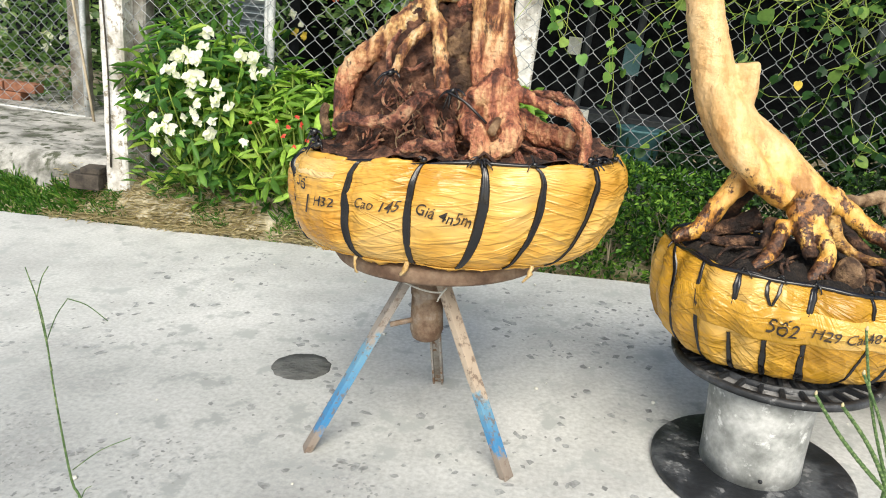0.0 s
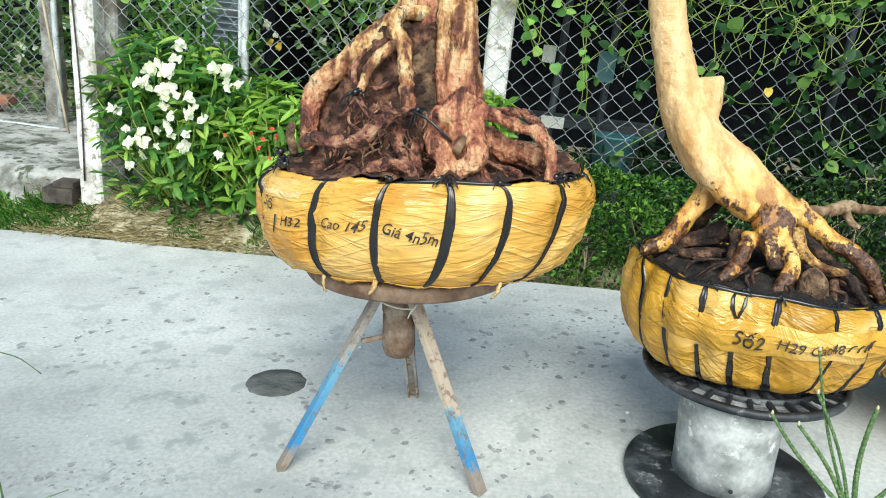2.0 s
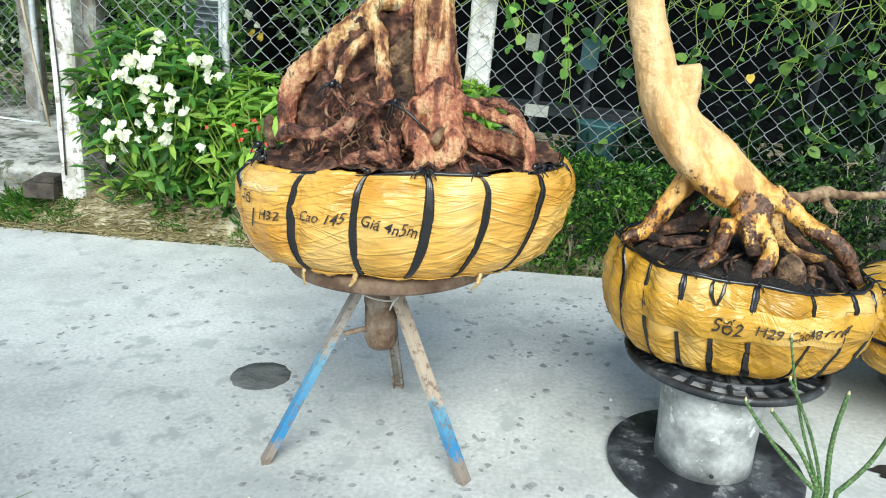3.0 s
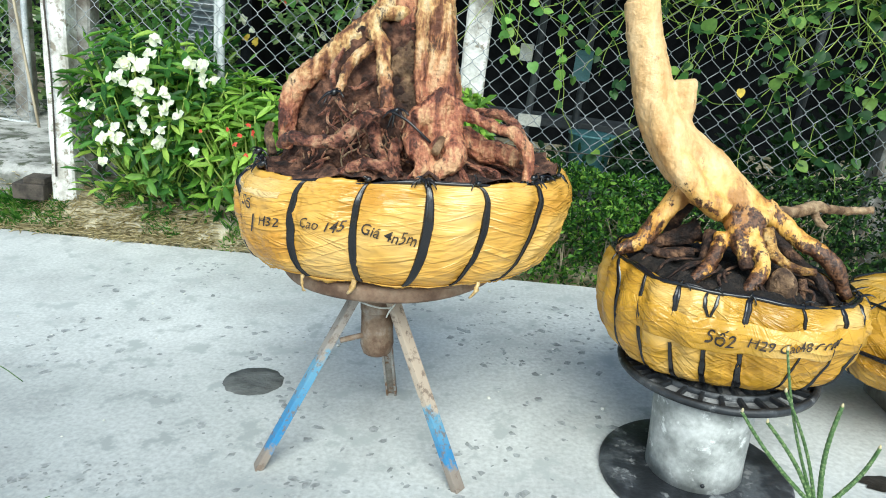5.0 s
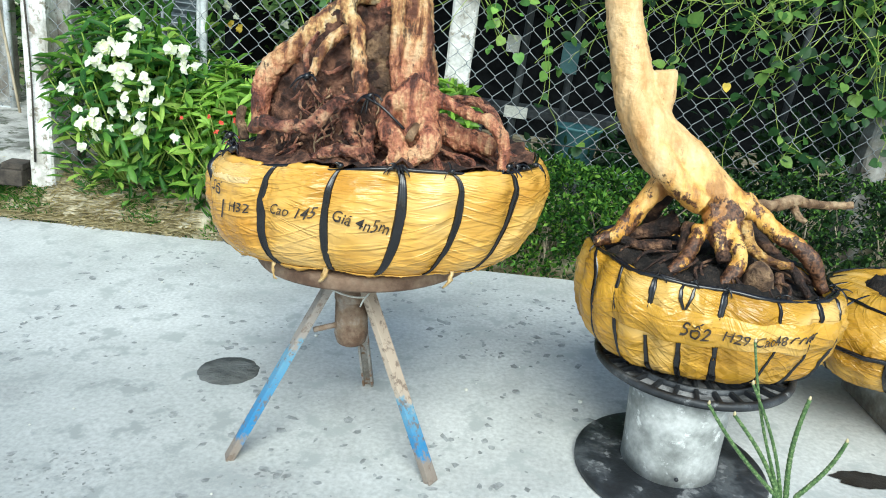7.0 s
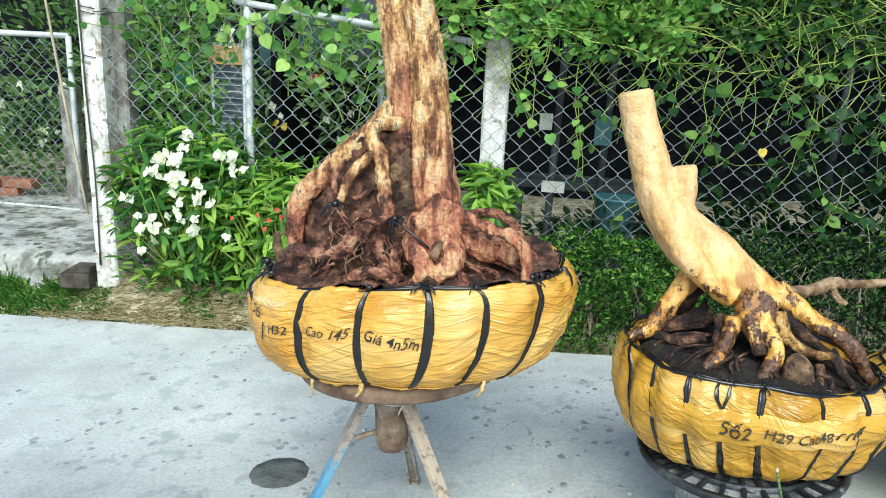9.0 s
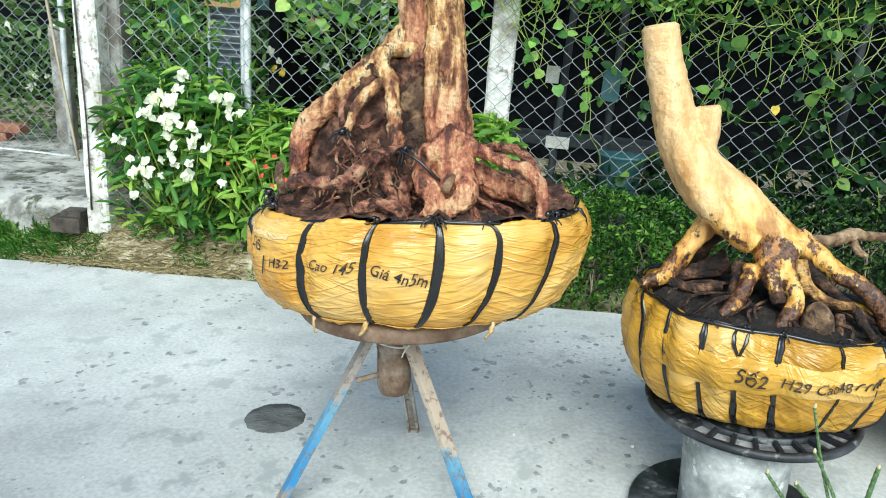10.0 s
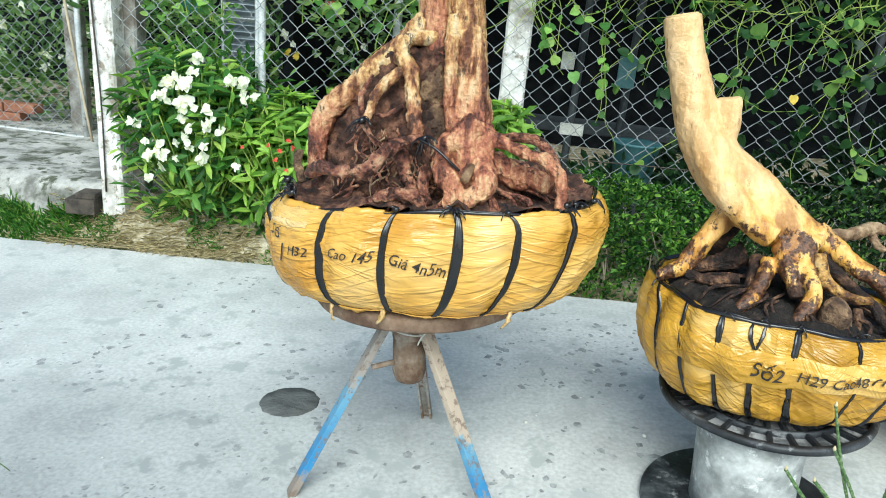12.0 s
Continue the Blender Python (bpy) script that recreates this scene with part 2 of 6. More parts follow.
M_PLATE = surface("weathered_plate", [(0.3, (0.11, 0.062, 0.038)), (0.5, (0.2, 0.13, 0.085)), (0.7, (0.29, 0.21, 0.145))], 14, 120, 0.8, bump=0.5)
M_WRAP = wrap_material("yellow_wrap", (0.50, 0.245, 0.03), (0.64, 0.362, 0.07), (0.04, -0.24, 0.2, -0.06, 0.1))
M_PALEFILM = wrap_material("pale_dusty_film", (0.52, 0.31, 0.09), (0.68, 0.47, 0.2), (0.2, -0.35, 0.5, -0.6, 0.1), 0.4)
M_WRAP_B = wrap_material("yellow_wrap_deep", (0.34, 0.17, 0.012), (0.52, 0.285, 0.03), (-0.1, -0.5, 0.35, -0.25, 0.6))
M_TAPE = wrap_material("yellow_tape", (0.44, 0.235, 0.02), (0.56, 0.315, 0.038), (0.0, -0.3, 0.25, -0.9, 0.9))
M_FILMEND = surface("dusty_film_end", [(0.3, (0.42, 0.25, 0.08)), (0.5, (0.6, 0.40, 0.16)), (0.7, (0.72, 0.54, 0.28))], 40, 160, 0.45)
M_STRAP = surface("black_film_strap", [(0.3, (0.003, 0.003, 0.004)), (0.7, (0.012, 0.012, 0.014))], 14, 60, 0.2, bump=0.25, dist=0.002, spec=0.6)
M_INK = surface("marker_ink", [(0.3, (0.015, 0.012, 0.01)), (0.6, (0.05, 0.035, 0.02)), (0.75, (0.14, 0.08, 0.02))], 60, 300, 0.6)
M_SOIL = surface("moist_soil", [(0.3, (0.006, 0.004, 0.003)), (0.5, (0.014, 0.010, 0.008)), (0.7, (0.045, 0.032, 0.024))], 30, 130, 0.95, bump=1.0, dist=0.012)
M_SOIL_RED = surface("red_soil", [(0.3, (0.022, 0.010, 0.007)), (0.5, (0.085, 0.036, 0.022)), (0.7, (0.26, 0.125, 0.075))], 30, 150, 0.95, bump=1.0, dist=0.009)
M_ROOT = surface("red_brown_root", [(0.3, (0.06, 0.02, 0.012)), (0.45, (0.27, 0.10, 0.065)), (0.58, (0.50, 0.215, 0.125)), (0.76, (0.74, 0.45, 0.27))], 44, 190, 0.38, bump=1.0, dist=0.012, specks=(0.045, 0.018, 0.012), speck_at=0.57, speck_scale=60)
M_TRUNK = surface("tan_bark", [(0.3, (0.15, 0.065, 0.03)), (0.46, (0.34, 0.17, 0.075)), (0.58, (0.54, 0.32, 0.14)), (0.72, (0.58, 0.43, 0.26))], 26, 170, 0.5, bump=1.0, dist=0.007, specks=(0.16, 0.065, 0.04), speck_at=0.585, speck_scale=36, stretch=(1, 1, 0.3))
M_BUTTRESS = bark_blend("mottled_root_bark", RED_LOW, TAN_HIGH, 0.71, 0.83, 0.5, 36, 0.45, (0.05, 0.022, 0.014), 0.58, 1.0)
M_EARTHY = surface("earth_caked_bark", [(0.3, (0.06, 0.032, 0.018)), (0.46, (0.13, 0.075, 0.04)), (0.58, (0.23, 0.14, 0.075)), (0.72, (0.40, 0.26, 0.14))], 30, 150, 0.8, bump=1.0, dist=0.009, specks=(0.09, 0.045, 0.025), speck_at=0.58, speck_scale=48)
M_TREE_A = bark_blend("red_to_tan_bark", RED_LOW, TAN_HIGH, 0.74, 0.90, 0.42, 44, 0.22, (0.05, 0.022, 0.015), 0.6, 1.0)
M_TREE_C = bark_blend("dark_to_tan_bark", RED_LOW, TAN_HIGH, 0.9, 1.06, 0.45, 44, 0.25, (0.05, 0.022, 0.015), 0.585, 1.0)
M_TREE_B = bark_blend("golden_to_pale_wood", GOLD_LOW, PALE_HIGH, 0.52, 0.66, 0.42, 26, 0.14, (0.30, 0.14, 0.05), 0.64, 0.45, (0.525, (0.035, 0.014, 0.008), (0.15, 0.066, 0.03)), 0.3)
M_DARKROOT = surface("dark_brown_root", [(0.3, (0.010, 0.005, 0.004)), (0.46, (0.036, 0.017, 0.011)), (0.58, (0.10, 0.048, 0.028)), (0.72, (0.26, 0.14, 0.075))], 38, 170, 0.75, bump=1.0, dist=0.01)
M_BRANCH = surface("grey_tan_branch", [(0.3, (0.12, 0.065, 0.032)), (0.5, (0.26, 0.16, 0.085)), (0.7, (0.44, 0.31, 0.18))], 30, 160, 0.6, bump=0.9, dist=0.006)
M_GOLDROOT = surface("golden_root", [(0.3, (0.10, 0.042, 0.018)), (0.46, (0.36, 0.18, 0.045)), (0.56, (0.62, 0.36, 0.10)), (0.7, (0.70, 0.48, 0.2))], 34, 160, 0.5, bump=1.0, dist=0.008, specks=(0.075, 0.035, 0.02), speck_at=0.58, speck_scale=75)
M_CUT = surface("cut_wood", [(0.3, (0.58, 0.38, 0.17)), (0.7, (0.76, 0.56, 0.3))], 60, 200, 0.7)
M_CYL = surface("grey_cement_drum", [(0.3, (0.24, 0.255, 0.245)), (0.5, (0.39, 0.405, 0.395)), (0.7, (0.54, 0.555, 0.545))], 13, 90, 0.6, bump=0.3, specks=(0.66, 0.68, 0.67), speck_at=0.62, speck_scale=34)
M_BLACK = surface("dusty_black_plastic", [(0.35, (0.013, 0.015, 0.018)), (0.55, (0.03, 0.034, 0.04)), (0.72, (0.085, 0.092, 0.1))], 14, 110, 0.5, bump=0.4, specks=(0.2, 0.205, 0.21), speck_at=0.62, speck_scale=30)
M_DUSTY = surface("dust_on_black_plastic", [(0.3, (0.03, 0.033, 0.036)), (0.48, (0.12, 0.122, 0.125)), (0.6, (0.26, 0.262, 0.265))], 26, 120, 0.8, bump=0.4)
M_WHITEPOST = surface("flaking_whitewash", [(0.3, (0.48, 0.46, 0.41)), (0.5, (0.76, 0.75, 0.72)), (0.7, (0.84, 0.84, 0.82))], 9, 70, 0.85, bump=0.6, dist=0.004, specks=(0.26, 0.23, 0.18), speck_at=0.575, speck_scale=22)
M_GREYPOST = surface("grey_cement_post", [(0.3, (0.15, 0.13, 0.11)), (0.5, (0.26, 0.25, 0.22)), (0.7, (0.42, 0.42, 0.4))], 9, 80, 0.9, bump=0.6, dist=0.004)
M_GALV = surface("galvanised_wire", [(0.3, (0.22, 0.25, 0.27)), (0.7, (0.40, 0.43, 0.45))], 30, 200, 0.5, metal=0.2, bump=0.1)
M_PIPE = surface("grey_painted_pipe", [(0.3, (0.46, 0.50, 0.52)), (0.5, (0.66, 0.69, 0.70)), (0.7, (0.76, 0.78, 0.78))], 12, 120, 0.5, metal=0.1, bump=0.2, specks=(0.25, 0.2, 0.15), speck_at=0.68, speck_scale=30)
M_DARKWIRE = surface("rusty_wire", [(0.3, (0.03, 0.026, 0.022)), (0.7, (0.09, 0.075, 0.06))], 30, 200, 0.8)
# Near-black, so deep shade sits in the colour of the shed walls.
M_SHADE_BACKING = surface("near_black_backing", [(0.3, (0.004, 0.005, 0.006)), (0.7, (0.012, 0.014, 0.016))], 8, 150, 1.0, spec=0.08)
M_SHEET = surface("corrugated_sheet", [(0.3, (0.25, 0.3, 0.33)), (0.7, (0.42, 0.47, 0.5))], 6, 90, 0.5, metal=0.3, bump=0.2)
M_TEAL = surface("teal_plastic", [(0.3, (0.06, 0.18, 0.2)), (0.7, (0.11, 0.26, 0.28))], 12, 120, 0.45, bump=0.1)
M_TEALDARK = surface("dark_teal_board", [(0.3, (0.012, 0.05, 0.052)), (0.7, (0.03, 0.085, 0.085))], 8, 90, 0.6)
M_NAVY = surface("navy_tarpaulin", [(0.3, (0.02, 0.028, 0.05)), (0.7, (0.045, 0.055, 0.09))], 8, 60, 0.5)
M_GREENPL = surface("green_plastic", [(0.3, (0.02, 0.16, 0.10)), (0.7, (0.04, 0.25, 0.16))], 12, 120, 0.45, bump=0.1)
M_GREYBOX = surface("grey_bench", [(0.3, (0.03, 0.036, 0.04)), (0.7, (0.07, 0.08, 0.085))], 10, 100, 0.7)
M_PAPER = surface("pale_card", [(0.3, (0.6, 0.6, 0.54)), (0.7, (0.78, 0.78, 0.72))], 20, 120, 0.8)
M_WOODPOLE = surface("weathered_pole", [(0.3, (0.34, 0.28, 0.19)), (0.7, (0.56, 0.48, 0.35))], 14, 120, 0.85, stretch=(1, 1, 0.2))
M_BRICK = surface("red_brick", [(0.3, (0.24, 0.10, 0.06)), (0.7, (0.38, 0.17, 0.1))], 18, 120, 0.9)
M_ORANGE = surface("ochre_board", [(0.3, (0.36, 0.2, 0.07)), (0.7, (0.55, 0.34, 0.14))], 12, 120, 0.8)
M_POT = surface("striped_glaze", [(0.42, (0.55, 0.05, 0.03)), (0.48, (0.6, 0.09, 0.04)), (0.52, (0.8, 0.7, 0.5)), (0.6, (0.8, 0.72, 0.55))], 30, 200, 0.4, stretch=(1, 1, 0.02))
M_BLOCK = surface("mossy_dark_block", [(0.3, (0.035, 0.03, 0.025)), (0.7, (0.09, 0.075, 0.06))], 20, 120, 0.95, bump=0.7)
L_BALSAM = leafy("balsam_leaf", [(0.0, (0.02, 0.075, 0.016)), (0.45, (0.065, 0.19, 0.034)), (0.8, (0.18, 0.36, 0.055)), (1.0, (0.42, 0.58, 0.12))])
L_BALSAM_B = leafy("balsam_leaf_bright", [(0.0, (0.04, 0.12, 0.016)), (0.5, (0.17, 0.33, 0.04)), (1.0, (0.38, 0.60, 0.10))])
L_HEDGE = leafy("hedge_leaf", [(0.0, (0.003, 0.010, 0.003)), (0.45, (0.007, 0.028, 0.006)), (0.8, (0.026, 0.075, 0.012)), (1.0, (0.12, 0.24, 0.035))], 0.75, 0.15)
L_HEDGE_Y = leafy("bright_hedge_leaf", [(0.0, (0.007, 0.028, 0.005)), (0.45, (0.029, 0.10, 0.013)), (0.8, (0.10, 0.24, 0.028)), (1.0, (0.25, 0.42, 0.065))], 0.55, 0.25)
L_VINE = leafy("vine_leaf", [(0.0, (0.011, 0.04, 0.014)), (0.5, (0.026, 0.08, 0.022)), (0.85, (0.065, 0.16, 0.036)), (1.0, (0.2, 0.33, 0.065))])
# Paler copy of the vine green: sunlight is put into the colour.
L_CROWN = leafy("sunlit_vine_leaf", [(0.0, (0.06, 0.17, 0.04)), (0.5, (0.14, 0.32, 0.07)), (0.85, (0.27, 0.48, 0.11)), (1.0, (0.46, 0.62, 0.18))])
# Very dark green: the gloom behind the fence is put into the leaf colour.
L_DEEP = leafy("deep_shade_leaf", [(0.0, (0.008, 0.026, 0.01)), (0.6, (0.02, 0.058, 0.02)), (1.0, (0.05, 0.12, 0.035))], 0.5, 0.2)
L_FAR = leafy("shade_leaf", [(0.0, (0.05, 0.11, 0.04)), (0.6, (0.13, 0.25, 0.08)), (1.0, (0.30, 0.42, 0.17))])
L_GRASS = leafy("grass_blade", [(0.0, (0.035, 0.12, 0.02)), (0.6, (0.09, 0.25, 0.04)), (1.0, (0.22, 0.35, 0.075))])
L_STRAW = leafy("dry_straw", [(0.0, (0.42, 0.34, 0.18)), (0.5, (0.64, 0.55, 0.34)), (1.0, (0.7, 0.6, 0.4))], 0.8, 0.1)
L_WHITE = leafy("white_petal", [(0.0, (0.85, 0.85, 0.80)), (1.0, (0.93, 0.93, 0.92))], 0.6, 0.35)
L_RED = leafy("red_petal", [(0.0, (0.6, 0.05, 0.03)), (1.0, (0.8, 0.14, 0.09))], 0.6, 0.25)
L_YELLOW = leafy("yellow_petal", [(0.0, (0.7, 0.5, 0.06)), (1.0, (0.8, 0.62, 0.12))], 0.6, 0.25)
L_STEM = leafy("vine_stem", [(0.0, (0.2, 0.32, 0.05)), (1.0, (0.42, 0.52, 0.13))], 0.6, 0.1)
M_STALK = surface("green_stalk", [(0.3, (0.05, 0.11, 0.03)), (0.55, (0.10, 0.19, 0.055)), (0.75, (0.26, 0.34, 0.15))], 260, 300, 0.5, bump=0.6)

# ---------------------------------------------------------------- mesh helpers
YARD = Matrix.Translation((0.4, 0, 0.03)) @ Matrix.Rotation(radians(4.5), 4, "Y") @ Matrix.Translation((-0.4, 0, 0))
HOME = Matrix.Identity(4)


def mesh_of(name, verts, faces, material, smooth=True):
    me = bpy.data.meshes.new(name)
    me.from_pydata([tuple(v) for v in verts], [], [tuple(f) for f in faces])
    me.materials.append(material)
    if smooth:
        me.polygons.foreach_set("use_smooth", [True] * len(me.polygons))
    me.update()
    return me


def part(name, bm, material, parent=None, label="", smooth=True, at=None):
    """One mesh object out of a bmesh, or of (verts, faces); a part of parent where one is given."""
    if isinstance(bm, tuple):
        me = mesh_of(name, bm[0], bm[1], material, smooth)
    else:
        me = bpy.data.meshes.new(name)
        bm.normal_update()
        bm.to_mesh(me)
        bm.free()
        me.materials.append(material)
        me.polygons.foreach_set("use_smooth", [smooth] * len(me.polygons))
    ob = new(name, me)
    if parent:
        ob.parent = parent
    if at is not None:
        ob.matrix_basis = at
    if label:
        ob["label"] = label
    return ob


def unrolled(ob, coords):
    """Give a skin its unrolled coordinates, one pair in metres for each vertex."""
    me = ob.data
    layer = me.uv_layers.new(name="UVMap")
    idx = np.zeros(len(me.loops), dtype=np.int32)
    me.loops.foreach_get("vertex_index", idx)
    layer.data.foreach_set("uv", np.array(coords, dtype=np.float32)[idx].ravel())
    return ob


def thing(name, label, category, at=HOME, group="", kind=""):
    ob = new(name)
    ob.empty_display_size = 0.1
    ob.matrix_basis = at
    return tagged(ob, label, category, group, kind)


def spline(pts, n):
    """Catmull-Rom through rows of numbers, n steps a span."""
    p = np.array(pts, float)
    p = np.vstack([2 * p[0] - p[1], p, 2 * p[-1] - p[-2]])
    out = []
    for i in range(1, len(p) - 2):
        for s in np.arange(n) / n:
            a, b, c, d = p[i - 1 : i + 3]
            out.append(0.5 * (2 * b + (c - a) * s + (2 * a - 5 * b + 4 * c - d) * s * s + (3 * b - a - 3 * c + d) * s**3))
    return np.array(out + [p[-2]])


def tube_data(pts, sides=10, steps=5, rough=0.0, freq=14.0, closed=False, seed=0.0, cap=True):
    """Verts and faces of a tapered tube: pts are rows x, y, z, radius."""
    path = spline(pts, steps) if steps > 1 else np.array(pts, float)
    if closed:
        path = path[:-1]
    verts, faces, n = [], [], len(path)
    side = None
    for i, row in enumerate(path):
        a = path[(i + 1) % n if closed else min(i + 1, n - 1), :3]
        b = path[i - 1 if closed or i else 0, :3]
        t = Vector(a - b).normalized()
        if side is None:
            side = t.orthogonal().normalized()
        side = (side - t * side.dot(t)).normalized()
        up = t.cross(side)
        c, r = Vector(row[:3]), max(float(row[3]), 1e-4)
        for k in range(sides):
            w = 2 * math.pi * k / sides
            d = side * math.cos(w) + up * math.sin(w)
            q = c + d * r
            if rough:
                q = c + d * r * (1 + rough * (noise.noise(q * freq + Vector((seed, 0, 0))) + 0.5 * noise.noise(q * freq * 2.7)))
            verts.append(q)
    rings = n if closed else n - 1
    for i in range(rings):
        for k in range(sides):
            a, b = i * sides + k, i * sides + (k + 1) % sides
            c, d = ((i + 1) % n) * sides + (k + 1) % sides, ((i + 1) % n) * sides + k
            faces.append((a, b, c, d))
    if cap and not closed:
        faces.append(tuple(reversed(range(sides))))
        faces.append(tuple(range((n - 1) * sides, n * sides)))
    return verts, faces


def joined(*pieces):
    verts, faces = [], []
    for v, f in pieces:
        o = len(verts)
        verts += list(v)
        faces += [tuple(i + o for i in g) for g in f]
    return verts, faces


def box_data(w, d, h, m=HOME, bevel=0.0):
    bm = bmesh.new()
    bmesh.ops.create_cube(bm, size=1, matrix=m @ Matrix.Diagonal((w, d, h, 1)))
    if bevel:
        bmesh.ops.bevel(bm, geom=bm.edges[:], offset=bevel, segments=2, affect="EDGES", profile=0.6)
    bm.verts.index_update()
    out = [v.co.copy() for v in bm.verts], [tuple(v.index for v in f.verts) for f in bm.faces]
    bm.free()
    return out


def lathe_data(profile, n=48, centre=(0, 0), wobble=0.0, seed=0.0):
    """A turned form: profile rows are radius, z; both ends closed."""
    verts, faces = [], []
    for r, z in profile:
        for k in range(n):
            w = 2 * math.pi * k / n
            q = r * (1 + wobble * noise.noise((math.cos(w) * 1.5 + seed, math.sin(w) * 1.5, z * 8)))
            verts.append(Vector((centre[0] + q * math.cos(w), centre[1] + q * math.sin(w), z)))
    for i in range(len(profile) - 1):
        for k in range(n):
            faces.append((i * n + k, i * n + (k + 1) % n, (i + 1) * n + (k + 1) % n, (i + 1) * n + k))
    faces.append(tuple(reversed(range(n))))
    faces.append(tuple(range((len(profile) - 1) * n, len(profile) * n)))
    return verts, faces


LEAF_LONG = [(0, 0, 0), (0.3, 0.36, 0.05), (0.68, 0.42, 0.04), (1, 0, -0.1), (0.68, -0.42, 0.04), (0.3, -0.36, 0.05), (0.45, 0, -0.03)]
LEAF_ROUND = [(0.04, 0, 0), (-0.03, 0.22, 0.03), (0.1, 0.43, 0.05), (0.36, 0.52, 0.06), (0.66, 0.4, 0.04), (0.88, 0.18, -0.02), (1, 0, -0.09), (0.88, -0.18, -0.02), (0.66, -0.4, 0.04), (0.36, -0.52, 0.06), (0.1, -0.43, 0.05), (-0.03, -0.22, 0.03), (0.45, 0, -0.02)]


def leaves_data(rows, shape=LEAF_LONG):
    """Rows: place, way, up, length, width. All leaves in one list of verts and faces."""
    verts, faces = [], []
    for place, way, up, length, width in rows:
        way = way.normalized()
        side = way.cross(up)
        if side.length < 1e-4:
            side = way.orthogonal()
        side.normalize()
        nrm = side.cross(way)
        o, m = len(verts), len(shape) - 1
        for a, b, c in shape:
            verts.append(place + way * (a * length) + side * (b * width) + nrm * (c * length))
        faces += [(o + i, o + m, o + (i + 1) % m) for i in range(m)]
    return verts, faces


rng = random.Random(7)


def rand_dir(up=0.0):
    v = Vector((rng.gauss(0, 1), rng.gauss(0, 1), rng.gauss(0, 1) + up))
    return v.normalized()


# ---------------------------------------------------------------- ground and pavement
def edge_y(x):
    return 2.316 - 0.0985 * x


def ground_z(x, y):
    """The verge: it leaves the pavement's edge and follows the tilted yard behind."""
    s = min(max((y - edge_y(x)) / 0.22, 0), 1)
    s = s * s * (3 - 2 * s)
    yard = 0.03 - 0.0787 * (min(max(x, -6), 2.5) - 0.4)
    yard = max(yard, 0.0)
    return -0.03 + s * (yard + 0.03) + 0.006 * noise.noise((x * 6, y * 6, 0)) * s


gx = np.concatenate([[-900, -200, -40, -12, -8], np.arange(-6, 4.01, 0.1), [6, 10, 40, 200, 900]])
gy = np.concatenate([[-900, -200, -40, -8, -3, 0, 1, 1.8], np.arange(2.0, 6.01, 0.1), [8, 12, 40, 200, 900]])
gv = [Vector((x, y, ground_z(x, y))) for y in gy for x in gx]
gf = [(j * len(gx) + i, j * len(gx) + i + 1, (j + 1) * len(gx) + i + 1, (j + 1) * len(gx) + i) for j in range(len(gy) - 1) for i in range(len(gx) - 1)]
tagged(part("ground", (gv, gf), M_SOIL_GROUND), "brown earth verge and yard behind the fence", "ground", kind="structure")

# pavement slab with a slightly ragged far edge
pv, pf = [], []
xs = np.arange(-7, 5.01, 0.06)
for i, x in enumerate(xs):
    y = edge_y(x) + 0.012 * noise.noise((x * 7, 0, 3)) + 0.006 * noise.noise((x * 31, 0, 5))
    pv += [Vector((x, -5.0, 0)), Vector((x, y - 0.012, 0)), Vector((x, y, -0.012)), Vector((x, y, -0.08))]
    if i:
        o = 4 * (i - 1)
        pf += [(o, o + 4, o + 5, o + 1), (o + 1, o + 5, o + 6, o + 2), (o + 2, o + 6, o + 7, o + 3)]
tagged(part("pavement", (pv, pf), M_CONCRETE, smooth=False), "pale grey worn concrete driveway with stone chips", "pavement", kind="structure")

# exposed stone chips, scattered in drifts
cv, cf = [], []
for _ in range(4600):
    x, y = rng.uniform(-1.5, 1.5), rng.uniform(0.75, 2.25)
    dens = 0.6 * noise.noise((x * 1.7 + 8, y * 2.4, 4)) + 0.35 * noise.noise((x * 5, y * 6, 2)) + (0.1 if y < 1.1 else -0.08)
    if dens < -0.25 + 0.6 * rng.random() or rng.random() < 0.3 or y > edge_y(x) - 0.05:
        continue
    r = rng.choice((0.002, 0.003, 0.003, 0.004, 0.005, 0.006, 0.007, 0.009, 0.012))
    k, w0, st = rng.randint(4, 6), rng.uniform(0, 6.3), rng.uniform(1.0, 1.9)
    turn, lift = rng.uniform(0, 3.14), rng.uniform(0.0006, 0.0011)
    o = len(cv)
    for j in range(k):
        w = w0 + 2 * math.pi * j / k
        a, b = r * st * math.cos(w) * rng.uniform(0.5, 1.2), r * math.sin(w) * rng.uniform(0.5, 1.2)
        cv.append(Vector((x + a * math.cos(turn) - b * math.sin(turn), y + a * math.sin(turn) + b * math.cos(turn), lift)))
    cf.append(tuple(range(o, o + k)))
for _ in range(5200):
    x, y = rng.uniform(-1.3, 0.15), rng.uniform(0.6, 1.12)
    worn_ = 0.55 - math.hypot((x + 0.65) * 0.75, (y - 0.75) * 1.3) + 0.5 * noise.noise((x * 4, y * 5, 9))
    if worn_ < 0.75 * rng.random():
        continue
    r, turn, o = rng.uniform(0.0015, 0.0045), rng.uniform(0, 3.14), len(cv)
    for j in range(5):
        w = 2 * math.pi * j / 5
        a, b = 1.7 * r * math.cos(w) * rng.uniform(0.5, 1.2), r * math.sin(w) * rng.uniform(0.5, 1.2)
        cv.append(Vector((x + a * math.cos(turn) - b * math.sin(turn), y + a * math.sin(turn) + b * math.cos(turn), rng.uniform(0.0006, 0.0009))))
    cf.append(tuple(range(o, o + 5)))
